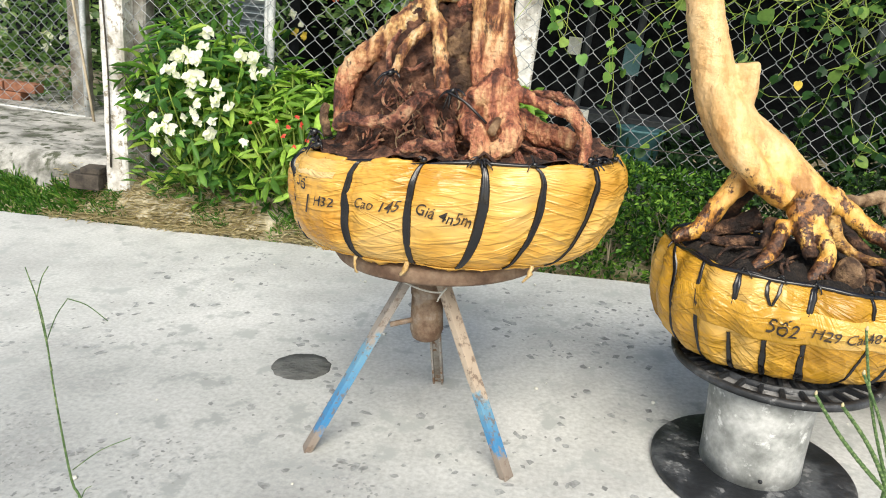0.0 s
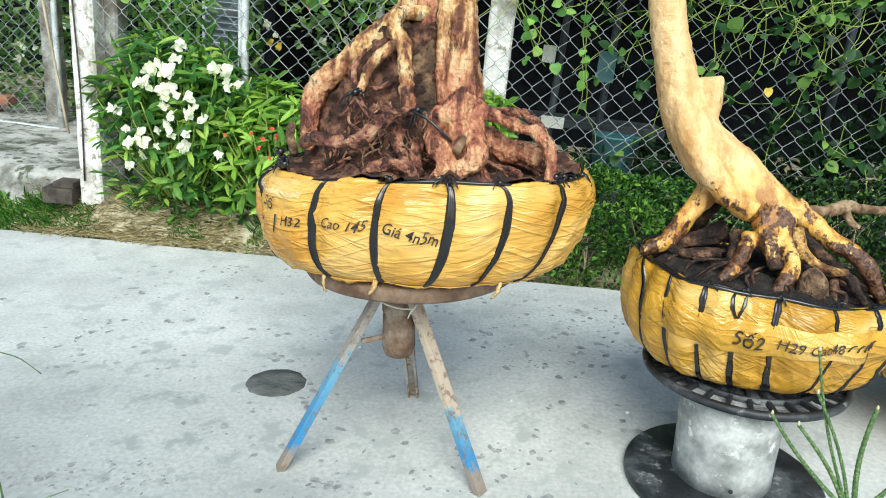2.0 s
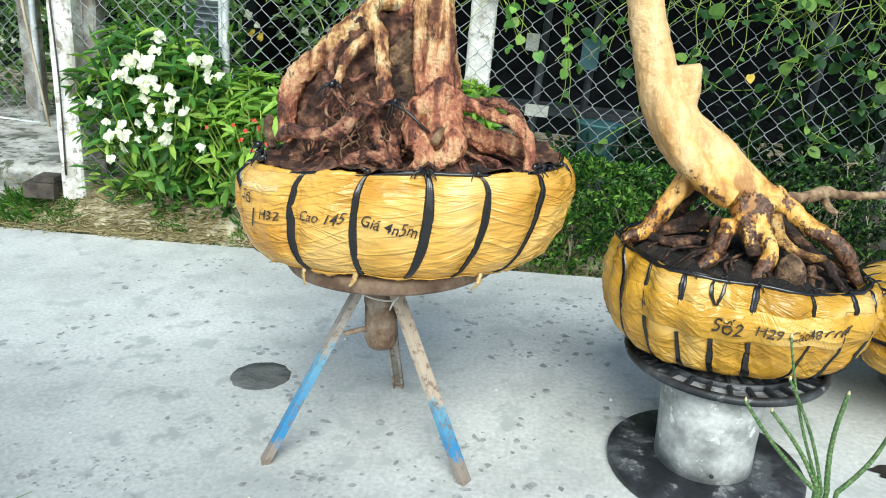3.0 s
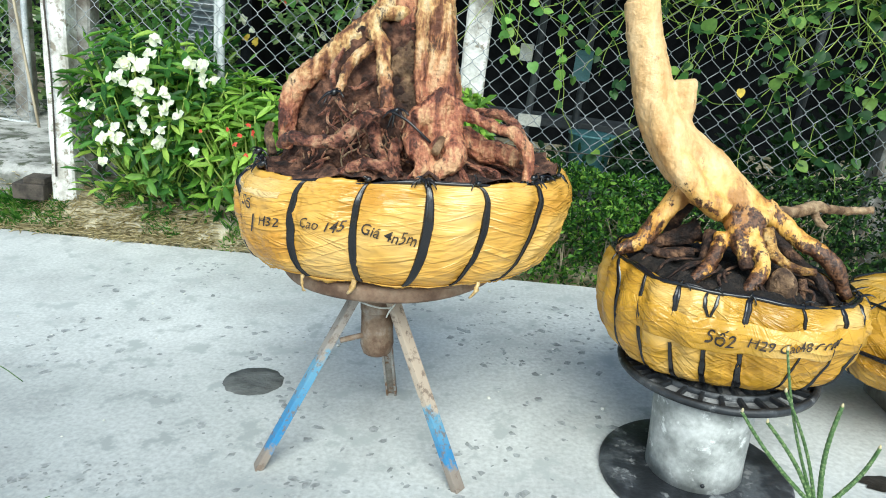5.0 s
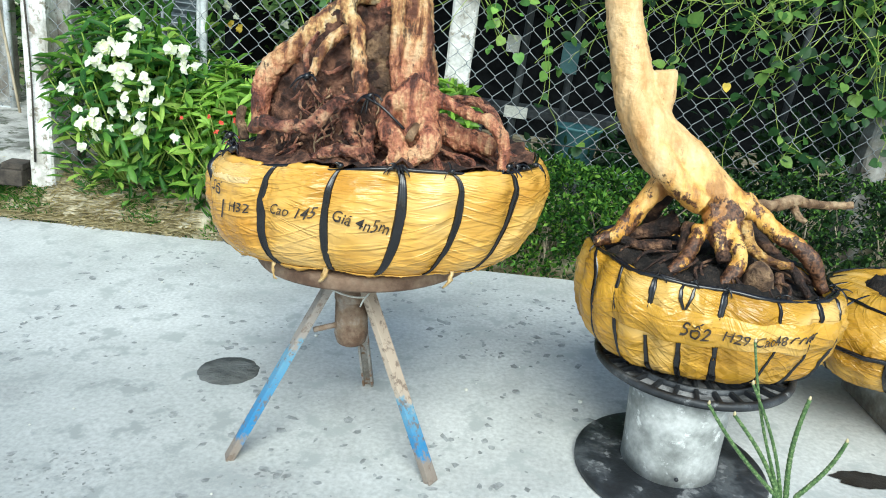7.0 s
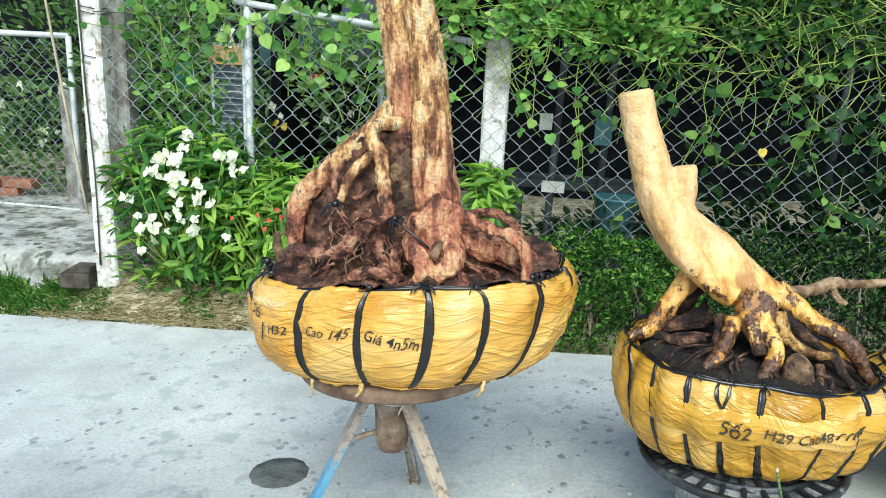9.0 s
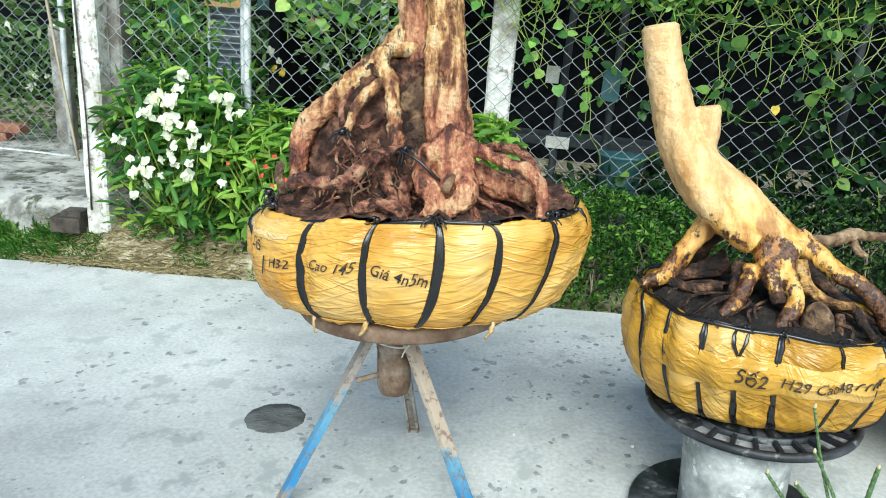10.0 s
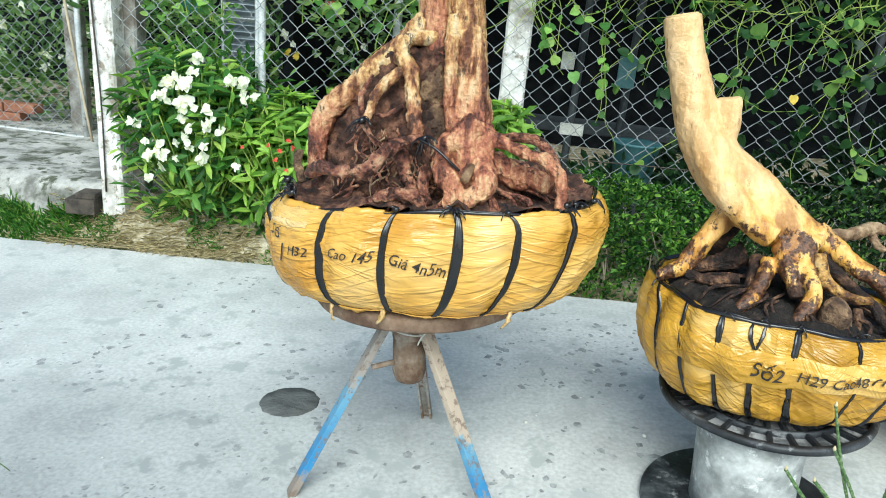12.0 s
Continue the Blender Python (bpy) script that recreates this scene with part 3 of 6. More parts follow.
tagged(part("stone_chips", (cv, cf), M_CHIP, smooth=False), "dark stone chips showing in the worn concrete", "stone chips", kind="stuff")

# round patch of darker cement
n = 90
pr = [0.075 * (1 + 0.07 * noise.noise((math.cos(2 * math.pi * k / n) * 3, math.sin(2 * math.pi * k / n) * 3, 0)) + 0.035 * noise.noise((math.cos(2 * math.pi * k / n) * 14, math.sin(2 * math.pi * k / n) * 14, 4))) for k in range(n)]
pts = []
for s, z in ((1.0, 0.0005), (0.97, 0.004), (0.6, 0.005)):
    pts += [Vector((-0.404 + s * pr[k] * math.cos(2 * math.pi * k / n), 1.427 + 0.9 * s * pr[k] * math.sin(2 * math.pi * k / n), z)) for k in range(n)]
fs = [(i * n + k, i * n + (k + 1) % n, (i + 1) * n + (k + 1) % n, (i + 1) * n + k) for i in range(2) for k in range(n)] + [tuple(range(2 * n, 3 * n))]
tagged(part("cement_patch", (pts, fs), M_PATCH), "round patch of dark grey cement in the driveway", "patch")

# ---------------------------------------------------------------- wrapped root balls


class Ball:
    """A squat wrapped ball: half widths a, b, a profile of (share of the width, height), and a rim that may tilt."""

    def __init__(self, centre, a, b, profile, straps, tilt=(0.0, 0.0), seed=0.0, lump=0.012, sag=0.0, skew=0.0, lay=(0.05, -0.3, 0.26)):
        self.sag, self.skew, self.lay, self.mid = sag, skew, lay, 0.5 * (profile[0][1] + profile[-1][1])
        self.c, self.a, self.b, self.tilt, self.seed, self.lump = centre, a, b, tilt, seed, lump
        self.prof = spline([(r, z, 0, 0) for r, z in profile], 6)[:, :2]
        self.straps = straps

    def at(self, w, s, out=0.0):
        """The surface at the angle w (0 faces the front, growing to +x) and the share s of the profile from foot to rim."""
        f = s * (len(self.prof) - 1)
        i = min(int(f), len(self.prof) - 2)
        r, z = self.prof[i] + (self.prof[i + 1] - self.prof[i]) * (f - i)
        pinch = min(abs((w - q + math.pi) % (2 * math.pi) - math.pi) for q in self.straps)
        mid = math.sin(math.pi * min(max(s, 0), 1))
        k = 1 - 0.045 * mid * math.exp(-((pinch / 0.075) ** 2))
        d = Vector((math.sin(w), -math.cos(w), 0))
        lumps = self.lump * (noise.noise((d.x * 2.4 + self.seed, d.y * 2.4, z * 9)) + 0.4 * noise.noise((d.x * 7 + self.seed, d.y * 7, z * 26)) + 0.22 * noise.noise((d.x * 9 + z * 30, d.y * 9 - z * 20, z * 70 + self.seed)))
        z2 = z + (self.tilt[0] * d.x + self.tilt[1] * -d.y - self.sag * d.x * d.x) * max(0.0, s - 0.2) / 0.8
        full = (abs(d.x) ** 2.35 + abs(d.y) ** 2.35) ** (-1 / 2.35)
        x, y = self.a * r * k * d.x * full, self.b * r * k * d.y * full
        return Vector((self.c[0] + x + self.skew * (z - self.mid), self.c[1] + y, z2)) + d * (lumps + out)

    def crease(self, w, s):
        """Height of the drawn folds of the film: bundles of long thin ridges at a few slants, tightest near the straps."""
        u, v = (w % (2 * math.pi)) * self.a, s * 0.24
        h = 0.0
        for k, (slant, pitch) in enumerate(zip(self.lay, (34, 46, 40))):
            sl = slant + 0.35 * noise.noise((u * 5, v * 4, self.seed + k))
            p, q = u * math.cos(sl) + v * math.sin(sl), v * math.cos(sl) - u * math.sin(sl)
            n_ = noise.noise((p * 2.0 + 7 * k, q * pitch, self.seed + 3 * k))
            ridge = max(0.0, 1 - abs(n_) / 0.13)
            patch = min(max(noise.noise((u * 9 + 4 * k, v * 12, self.seed - k)) + 0.45, 0), 1)
            h += ridge * patch * (0.0032 - 0.0005 * k)
        edge = min(s / 0.1, (1 - s) / 0.08, 1.0)
        return h * max(edge, 0.0)

    def flat(self, nw=640, ns=96):
        """Unrolled coordinates of the skin; the seam lies at the back."""
        return [(((i / nw + 0.5) % 1.0) * 2 * math.pi * self.a + self.seed, j / (ns - 1) * 0.26) for j in range(ns) for i in range(nw)]

    def skin(self, nw=640, ns=96):
        verts, faces = [], []
        for j in range(ns):
            for i in range(nw):
                w, t = 2 * math.pi * i / nw, j / (ns - 1)
                verts.append(self.at(w, t, self.crease(w, t) - 0.001))
        for j in range(ns - 1):
            for i in range(nw):
                faces.append((j * nw + i, j * nw + (i + 1) % nw, (j + 1) * nw + (i + 1) % nw, (j + 1) * nw + i))
        faces.append(tuple(reversed(range(nw))))
        return verts, faces

    def strap(self, low, mid, high, wide, s0=0.12, s1=0.88, out=0.0035, belly=0.4):
        """A flat folded band with thickness from foot to rim, through three angles in degrees."""
        verts, faces, n = [], [], 26
        for j in range(n + 1):
            t = j / n
            s = s0 + (s1 - s0) * t
            a, b, c = radians(low), radians(mid), radians(high)
            ww = a * (1 - t) * (1 - 2 * t) + b * 4 * t * (1 - t) + c * t * (2 * t - 1) + 0.006 * noise.noise((mid * 0.1, t * 4, self.seed))
            half = wide / 2 / self.a * (0.72 + belly * math.sin(math.pi * min(t * 1.15, 1.0))) * (1 + 0.22 * noise.noise((mid * 0.3, t * 6, 1)))
            fold = 0.35 * noise.noise((mid, t * 3, 5))
            for u, o in ((-1, 0.0), (-0.85, out), (-0.3 + fold, out * 1.7), (-0.05 + fold, out * 0.8), (0.35 + 0.6 * fold, out * 1.4), (0.8, out * 0.9), (1, 0.0)):
                verts.append(self.at(ww + u * half, s, o))
            if j:
                for k in range(6):
                    o = 7 * (j - 1) + k
                    faces.append((o, o + 1, o + 8, o + 7))
        return verts, faces

    def ring(self, s, radius, out=0.0, wob=0.006, steps=60):
        pts = []
        for i in range(steps + 1):
            w = 2 * math.pi * (i % steps) / steps
            q = self.at(w, s, out) + Vector((0, 0, wob * noise.noise((math.cos(w) * 4, math.sin(w) * 4, self.seed))))
            pts.append((*q, radius * (1 + 0.3 * noise.noise((w * 3, 0, 0)))))
        return tube_data(pts, 6, 1, closed=True)

    def writing(self, text, w0, s0, size, slope=0.0, shear=0.0, out=0.0028):
        """Marker lettering laid onto the skin, letter by letter."""
        cu = bpy.data.curves.new("lettering", "FONT")
        cu.body, cu.size, cu.shear, cu.resolution_u = text, size, shear, 3
        cu.offset = size * 0.006
        tmp = new("lettering", cu)
        me = bpy.data.meshes.new_from_object(tmp.evaluated_get(bpy.context.evaluated_depsgraph_get()))
        vs = [v.co.copy() for v in me.vertices]
        fs = [tuple(p.vertices) for p in me.polygons]
        bpy.data.objects.remove(tmp)
        bpy.data.meshes.remove(me)
        root = list(range(len(vs)))

        def top(i):
            while root[i] != i:
                i = root[i]
            return i

        for f in fs:
            for k in f[1:]:
                root[top(k)] = top(f[0])
        spans = {}
        for i, v in enumerate(vs):
            lo, hi = spans.get(top(i), (9.0, -9.0))
            spans[top(i)] = (min(lo, v.x), max(hi, v.x))
        groups = []
        for key, (lo, hi) in sorted(spans.items(), key=lambda it: it[1][0]):
            if groups and lo < groups[-1][1] - 0.5 * min(hi - lo, groups[-1][1] - groups[-1][0]):
                groups[-1] = (groups[-1][0], max(hi, groups[-1][1]), groups[-1][2] | {key})
            else:
                groups.append((lo, hi, {key}))
        letters = []
        for _, _, keys in groups:
            mine = [f for f in fs if top(f[0]) in keys]
            order = {i: n for n, i in enumerate(sorted({i for f in mine for i in f}))}
            pts = []
            for i in order:
                v = vs[i]
                jit = 0.16 * size * noise.noise((v.x * 45, 0, size * 90)) + 0.09 * size * noise.noise((v.x * 150, v.y * 90, 2))
                rise = v.y * (1 + 0.25 * noise.noise((v.x * 30, 3, 0))) + slope * v.x + jit
                pts.append(self.at(w0 + v.x / (self.a * 0.93), s0 + rise / 0.30, out))
            letters.append((pts, [tuple(order[i] for i in f) for f in mine]))
        return letters


def soil_data(ball, s=0.985, top=0.03, n=110, rings=16, dip=0.012):
    verts, faces = [], []
    mean = sum((ball.at(2 * math.pi * i / n, s) for i in range(n)), Vector()) / n
    for j in range(rings):
        t = j / rings
        for i in range(n):
            e = ball.at(2 * math.pi * i / n, s)
            q = e.lerp(mean + Vector((0, 0, top)), t)
            q.z += 0.022 * noise.noise(q * 26) + 0.015 * noise.noise(q * 75) - dip * (t < 0.1)
            verts.append(q)
    verts.append(mean + Vector((0, 0, top)))
    for j in range(rings - 1):
        for i in range(n):
            faces.append((j * n + i, j * n + (i + 1) % n, (j + 1) * n + (i + 1) % n, (j + 1) * n + i))
    for i in range(n):
        faces.append(((rings - 1) * n + i, (rings - 1) * n + (i + 1) % n, len(verts) - 1))
    return verts, faces


def fused(name, pieces, material, parent, label="", voxel=0.006, bump=0.01, size=0.03):
    """Tubes grown together into one skin."""
    ob = part(name, joined(*pieces), material, parent, label)
    rm = ob.modifiers.new("fuse", "REMESH")
    rm.mode, rm.voxel_size, rm.use_smooth_shade = "VOXEL", voxel, True
    sm = ob.modifiers.new("soften", "SMOOTH")
    sm.factor, sm.iterations = 0.5, 4
    tex = bpy.data.textures.new(name + "_relief", "CLOUDS")
    tex.noise_scale, tex.noise_depth = size, 4
    dp = ob.modifiers.new("relief", "DISPLACE")
    dp.texture, dp.strength, dp.mid_level, dp.texture_coords = tex, bump, 0.5, "LOCAL"
    return ob


def knot_data(c, r=0.012, tails=3, seed=0):
    """A tied knot of film: a tight lump with a few limp flat ends."""
    kr = random.Random(seed)
    out = [tube_data([(c.x - r * 0.6, c.y, c.z - r * 0.2, r * 0.3), (c.x, c.y - r * 0.2, c.z, r * 0.55), (c.x + r * 0.55, c.y, c.z + r * 0.25, r * 0.3)], 8, 4, 0.3, 60, seed=seed)]
    for _ in range(max(2, tails - 1)):
        d = Vector((kr.uniform(-1, 1), kr.uniform(-0.7, 0.0), kr.uniform(-0.3, 0.8))).normalized()
        l = kr.uniform(0.012, 0.032)
        side = d.orthogonal().normalized() * kr.uniform(0.0018, 0.0035)
        vs, fs = [], []
        for k in range(6):
            t = k / 5
            q = c + d * l * t + Vector((0, -0.002 * t, 0.012 * t * (1 - t) - 0.012 * t * t))
            n_ = d.cross(side).normalized() * 0.0007
            w = side * (1 - 0.5 * t)
            vs += [q - w - n_, q + w - n_, q + w + n_, q - w + n_]
            if k:
                o = 4 * (k - 1)
                fs += [(o + m, o + (m + 1) % 4, o + 4 + (m + 1) % 4, o + 4 + m) for m in range(4)]
        fs.append((len(vs) - 4, len(vs) - 3, len(vs) - 2, len(vs) - 1))
        out.append((vs, fs))
    return joined(*out)


# ---- tree in the large ball on the tripod
ball_1 = Ball((-0.013, 1.265), 0.327, 0.262, [(0.5, 0.424), (0.79, 0.430), (0.90, 0.450), (0.97, 0.49), (1.0, 0.54), (0.99, 0.58), (0.95, 0.607), (0.9, 0.617), (0.84, 0.606)],
              [radians(q) for q in (-62, -29, -8.5, 12, 30, 50, 78, 110, 140, 170, 200, 230, 262)], (0.008, 0.0), 1.3, 0.009, 0.018, 0.12)
tree_1 = thing("potted_tree", "bare brown tree with spreading roots in yellow-wrapped ball on a tripod", "tree", Matrix.Translation((0, 0, 0)), "trees in wrapped root balls")
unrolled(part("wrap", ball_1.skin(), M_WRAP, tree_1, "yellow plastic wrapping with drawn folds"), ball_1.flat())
part("soil", soil_data(ball_1, 0.9, 0.035, dip=-0.007), M_SOIL_RED, tree_1, "dark red crumbly soil")
for lo_, mi_, hi_, wd in ((-57, -62, -70, 0.010), (-26, -29.5, -28, 0.0125), (-5.7, -8.6, -6.7, 0.013), (9, 13.5, 11.5, 0.0165), (25.5, 30.8, 28, 0.0115), (42, 50.5, 49.5, 0.0115)):
    part("strap", ball_1.strap(lo_, mi_, hi_, wd), M_STRAP, tree_1, "black plastic film strap")
for q in (80, 110, 140, 170, 200, 230, 262):
    part("strap", ball_1.strap(q, q, q, 0.015), M_STRAP, tree_1, "black plastic film strap")
part("rim_cord", joined(ball_1.ring(0.875, 0.0032, 0.001, 0.008), ball_1.ring(0.895, 0.0026, -0.003, 0.012)), M_STRAP, tree_1, "black twisted cord")
for i, q in enumerate((-66, -7, 11.5, 11.5, 28, 49.5, 58, 70)):
    part("knot", knot_data(ball_1.at(radians(q), 0.88) + Vector((0, -0.004, 0.006)), 0.009, 6 if q == 11.5 else 3, i), M_STRAP, tree_1)
for q, drop, wide in ((-28.5, 0.022, 0.0045), (-8.5, 0.016, 0.006), (36, 0.02, 0.0045)):
    fv, ff = [], []
    for k in range(7):
        t = k / 6
        for u in (-1, 0, 1):
            e = ball_1.at(radians(q) + u * wide * (0.35 + 0.65 * math.sin(0.5 + 2.3 * t) + 0.3 * noise.noise((t * 4, q, 2))) / 0.335, 0.2, 0.003)
            fv.append(Vector((e.x + 0.014 * t * t * math.sin(q) + 0.003 * noise.noise((t * 5, u, q)), e.y - 0.004 * math.sin(3 * t) + 0.003 * u * u, e.z - 0.012 - (drop + 0.012) * t + 0.012)))
        if k:
            o = 3 * (k - 1)
            ff += [(o, o + 1, o + 4, o + 3), (o + 1, o + 2, o + 5, o + 4)]
    flap = part("rag_tail", (fv, ff), M_FILMEND, tree_1, "loose yellow film end")
    flap.modifiers.new("thickness", "SOLIDIFY").thickness = 0.0009


def tape_data(ball, w0, w1, s0, s1, out=0.004):
    verts, faces, n = [], [], 60
    for j in range(n + 1):
        t = j / n
        w = w0 + (w1 - w0) * t
        lo, hi = s0 + 0.03 * noise.noise((t * 5, 1, 0)), s1 + 0.03 * noise.noise((t * 5, 5, 0))
        for u, o in ((0, 0.0), (0.06, out), (0.94, out), (1, 0.0)):
            verts.append(ball.at(w, lo + (hi - lo) * u, o))
        if j:
            for k in range(3):
                o = 4 * (j - 1) + k
                faces.append((o, o + 4, o + 5, o + 1))
    return verts, faces


def hem_data(ball, w0, w1, s, drop, seed):
    """The torn lower edge of the film, hanging just clear of the plate."""
    verts, faces, n = [], [], 260
    for j in range(n + 1):
        w = w0 + (w1 - w0) * j / n
        d = drop * (0.6 + 1.4 * noise.noise((w * 4, seed, 0)) + 0.5 * noise.noise((w * 17, seed, 4)) + 0.35 * noise.noise((w * 45, seed, 7)))
        d = max(d, 0.001)
        for t in (0.0, 0.5, 1.0):
            e = ball.at(w, s, 0.001 - 0.008 * t + 0.004 * t * noise.noise((w * 22, t, seed)))
            verts.append(e + Vector((0, 0, -d * t)))
        if j:
            o = 3 * (j - 1)
            faces += [(o, o + 3, o + 4, o + 1), (o + 1, o + 4, o + 5, o + 2)]
    return verts, faces


part("hem", hem_data(ball_1, -1.9, 1.9, 0.17, 0.0075, 3.0), M_WRAP, tree_1, "torn lower edge of the film").modifiers.new("thickness", "SOLIDIFY").thickness = 0.0015
for i, (q0, q1, s, r) in enumerate(((-72, -34, 0.86, 0.009), (-26, -11, 0.85, 0.007), (30, 46, 0.85, 0.006))):
    pts = []
    for k in range(12):
        w = radians(q0 + (q1 - q0) * k / 11)
        e = ball_1.at(w, s + 0.012 * math.sin(k * 1.7 + i), -0.003)
        pts.append((*e, r * (0.35 + 0.65 * math.sin(math.pi * (k + 0.6) / 12.2))))
    part("film_roll", tube_data(pts, 10, 3, 0.35, 40, seed=i * 4.0), M_WRAP, tree_1, "rolled lip of yellow film")
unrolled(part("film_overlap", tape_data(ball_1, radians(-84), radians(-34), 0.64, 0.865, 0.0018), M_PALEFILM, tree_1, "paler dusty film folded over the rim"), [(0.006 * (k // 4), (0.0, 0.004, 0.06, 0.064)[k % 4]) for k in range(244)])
for words, w0, s0, size, slope in (("Số", -50, 0.57, 0.029, -0.3), ("1", -45.5, 0.44, 0.04, 0.0), ("H32", -39.6, 0.48, 0.022, 0.0)):
    for glyph in ball_1.writing(words, radians(w0), s0, size, slope, 0.2, out=0.0045):
        part("letter", glyph, M_INK, tree_1, "black marker letter")
for glyph in ball_1.writing("Cao 145", radians(-25.5), 0.5, 0.022, -0.03, 0.35):
    part("letter", glyph, M_INK, tree_1, "black marker letter")
for glyph in ball_1.writing("Giá 4n5m", radians(-6.3), 0.5, 0.0232, -0.2, 0.3):
    part("letter", glyph, M_INK, tree_1, "black marker letter")

core = [
    tube_data([(-0.05, 1.28, 0.6, 0.185), (-0.05, 1.27, 0.68, 0.155), (-0.03, 1.255, 0.76, 0.108), (-0.005, 1.25, 0.84, 0.066), (0.01, 1.25, 0.9, 0.04)], 24, 4, 0.14, 11),
    tube_data([(-0.15, 1.27, 0.6, 0.1), (-0.145, 1.265, 0.7, 0.08), (-0.1, 1.25, 0.79, 0.056), (-0.03, 1.235, 0.87, 0.045)], 18, 4, 0.2, 13),
    tube_data([(0.06, 1.22, 0.6, 0.115), (0.055, 1.22, 0.65, 0.08), (0.05, 1.22, 0.70, 0.05)], 18, 4, 0.2, 13),
]
fused("root_mass", core, M_SOIL_RED, tree_1, "root mass packed with red soil", 0.005, 0.026, 0.013)


def grown_tube(rows, seed, rough=0.26, freq=30):
    return tube_data(rows, 16, 7, rough, freq, seed=seed)


# trunk, its golden ridge, the knuckled front roots and the arching root
trunk_1 = []
trunk_1.append(grown_tube([(0.06, 1.195, 0.66, 0.03), (0.06, 1.19, 0.71, 0.04), (0.059, 1.195, 0.765, 0.04), (0.052, 1.21, 0.825, 0.0365), (0.050, 1.222, 0.905, 0.035), (0.043, 1.23, 0.984, 0.033), (0.033, 1.235, 1.07, 0.0295), (0.012, 1.25, 1.17, 0.031), (-0.012, 1.26, 1.32, 0.031), (-0.03, 1.27, 1.5, 0.028)], 0.0, 0.16, 18))
trunk_1.append(grown_tube([(0.03, 1.195, 0.92, 0.009), (0.03, 1.175, 0.865, 0.0115), (0.032, 1.167, 0.82, 0.0125), (0.030, 1.16, 0.779, 0.012), (0.032, 1.155, 0.735, 0.008), (0.036, 1.15, 0.705, 0.004)], 5.0, 0.3))
trunk_1.append(grown_tube([(0.072, 1.195, 0.9, 0.008), (0.078, 1.183, 0.84, 0.012), (0.082, 1.17, 0.78, 0.012), (0.084, 1.155, 0.735, 0.008), (0.086, 1.145, 0.70, 0.004)], 7.0, 0.3))
trunk_1.append(grown_tube([(0.076, 1.16, 0.739, 0.0287), (0.083, 1.135, 0.695, 0.0262), (0.100, 1.1, 0.667, 0.0205), (0.098, 1.08, 0.649, 0.0177), (0.076, 1.07, 0.632, 0.0145), (0.059, 1.065, 0.618, 0.0083)], 1.0))
trunk_1.append(grown_tube([(0.081, 1.135, 0.75, 0.0205), (0.053, 1.125, 0.731, 0.0185), (0.032, 1.11, 0.708, 0.0128)], 2.0))
trunk_1.append(grown_tube([(0.039, 1.135, 0.719, 0.0218), (0.023, 1.11, 0.687, 0.0155), (0.036, 1.09, 0.672, 0.0205), (0.050, 1.075, 0.647, 0.0172), (0.040, 1.065, 0.618, 0.0104)], 3.0, 0.34))
trunk_1.append(grown_tube([(0.093, 1.15, 0.731, 0.0153), (0.136, 1.125, 0.715, 0.0105), (0.168, 1.11, 0.705, 0.0105), (0.197, 1.1, 0.698, 0.0115), (0.218, 1.1, 0.675, 0.0115), (0.225, 1.1, 0.648, 0.011), (0.223, 1.1, 0.618, 0.009)], 4.0))
trunk_1.append(grown_tube([(0.06, 1.15, 0.745, 0.03), (0.064, 1.13, 0.69, 0.028), (0.066, 1.112, 0.63, 0.022)], 6.5, 0.36))
trunk_1.append(grown_tube([(0.103, 1.17, 0.68, 0.0257), (0.143, 1.16, 0.657, 0.02), (0.176, 1.15, 0.655, 0.0171), (0.209, 1.14, 0.644, 0.0148)], 6.0, 0.36))
fused("trunk", trunk_1, M_TREE_A, tree_1, "tan flaking bark above, red-brown roots below", 0.003, 0.008, 0.008)
fused("side_stem", [grown_tube([(0.013, 1.19, 0.766, 0.016), (0.007, 1.21, 0.846, 0.021), (-0.007, 1.222, 0.916, 0.0255), (-0.011, 1.23, 0.985, 0.0279), (-0.021, 1.24, 1.073, 0.0284), (-0.036, 1.25, 1.16, 0.027), (-0.05, 1.26, 1.3, 0.028), (-0.06, 1.27, 1.5, 0.025)], 4.5, 0.18, 18)], M_TREE_C, tree_1, "slimmer red-brown stem grown against the trunk", 0.004, 0.008, 0.008)
fused("buttress_root", [
    grown_tube([(-0.005, 1.225, 0.925, 0.02), (-0.026, 1.22, 0.905, 0.019), (-0.07, 1.22, 0.861, 0.0205), (-0.12, 1.215, 0.822, 0.0212), (-0.159, 1.21, 0.788, 0.0215), (-0.192, 1.2, 0.759, 0.0225), (-0.209, 1.19, 0.726, 0.0195), (-0.214, 1.18, 0.683, 0.0156), (-0.220, 1.18, 0.64, 0.0131)], 8.0, 0.2, 20),
    grown_tube([(-0.048, 1.165, 0.834, 0.009), (-0.077, 1.15, 0.81, 0.01), (-0.094, 1.14, 0.789, 0.0089), (-0.102, 1.13, 0.764, 0.0077), (-0.107, 1.12, 0.75, 0.0049)], 9.0),
], M_BUTTRESS, tree_1, "thick slanting root with mottled bark", 0.003, 0.009, 0.009)
fused("looped_root", [grown_tube([(0.004, 1.205, 0.885, 0.0125), (-0.047, 1.185, 0.88, 0.0128), (-0.055, 1.175, 0.854, 0.0136), (-0.037, 1.165, 0.827, 0.0145), (-0.032, 1.15, 0.792, 0.0135), (-0.026, 1.14, 0.751, 0.0135), (-0.020, 1.13, 0.715, 0.012)], 11.0, 0.24, 24)], M_BUTTRESS, tree_1, "looping root grown over the packed earth", 0.003, 0.009, 0.008)
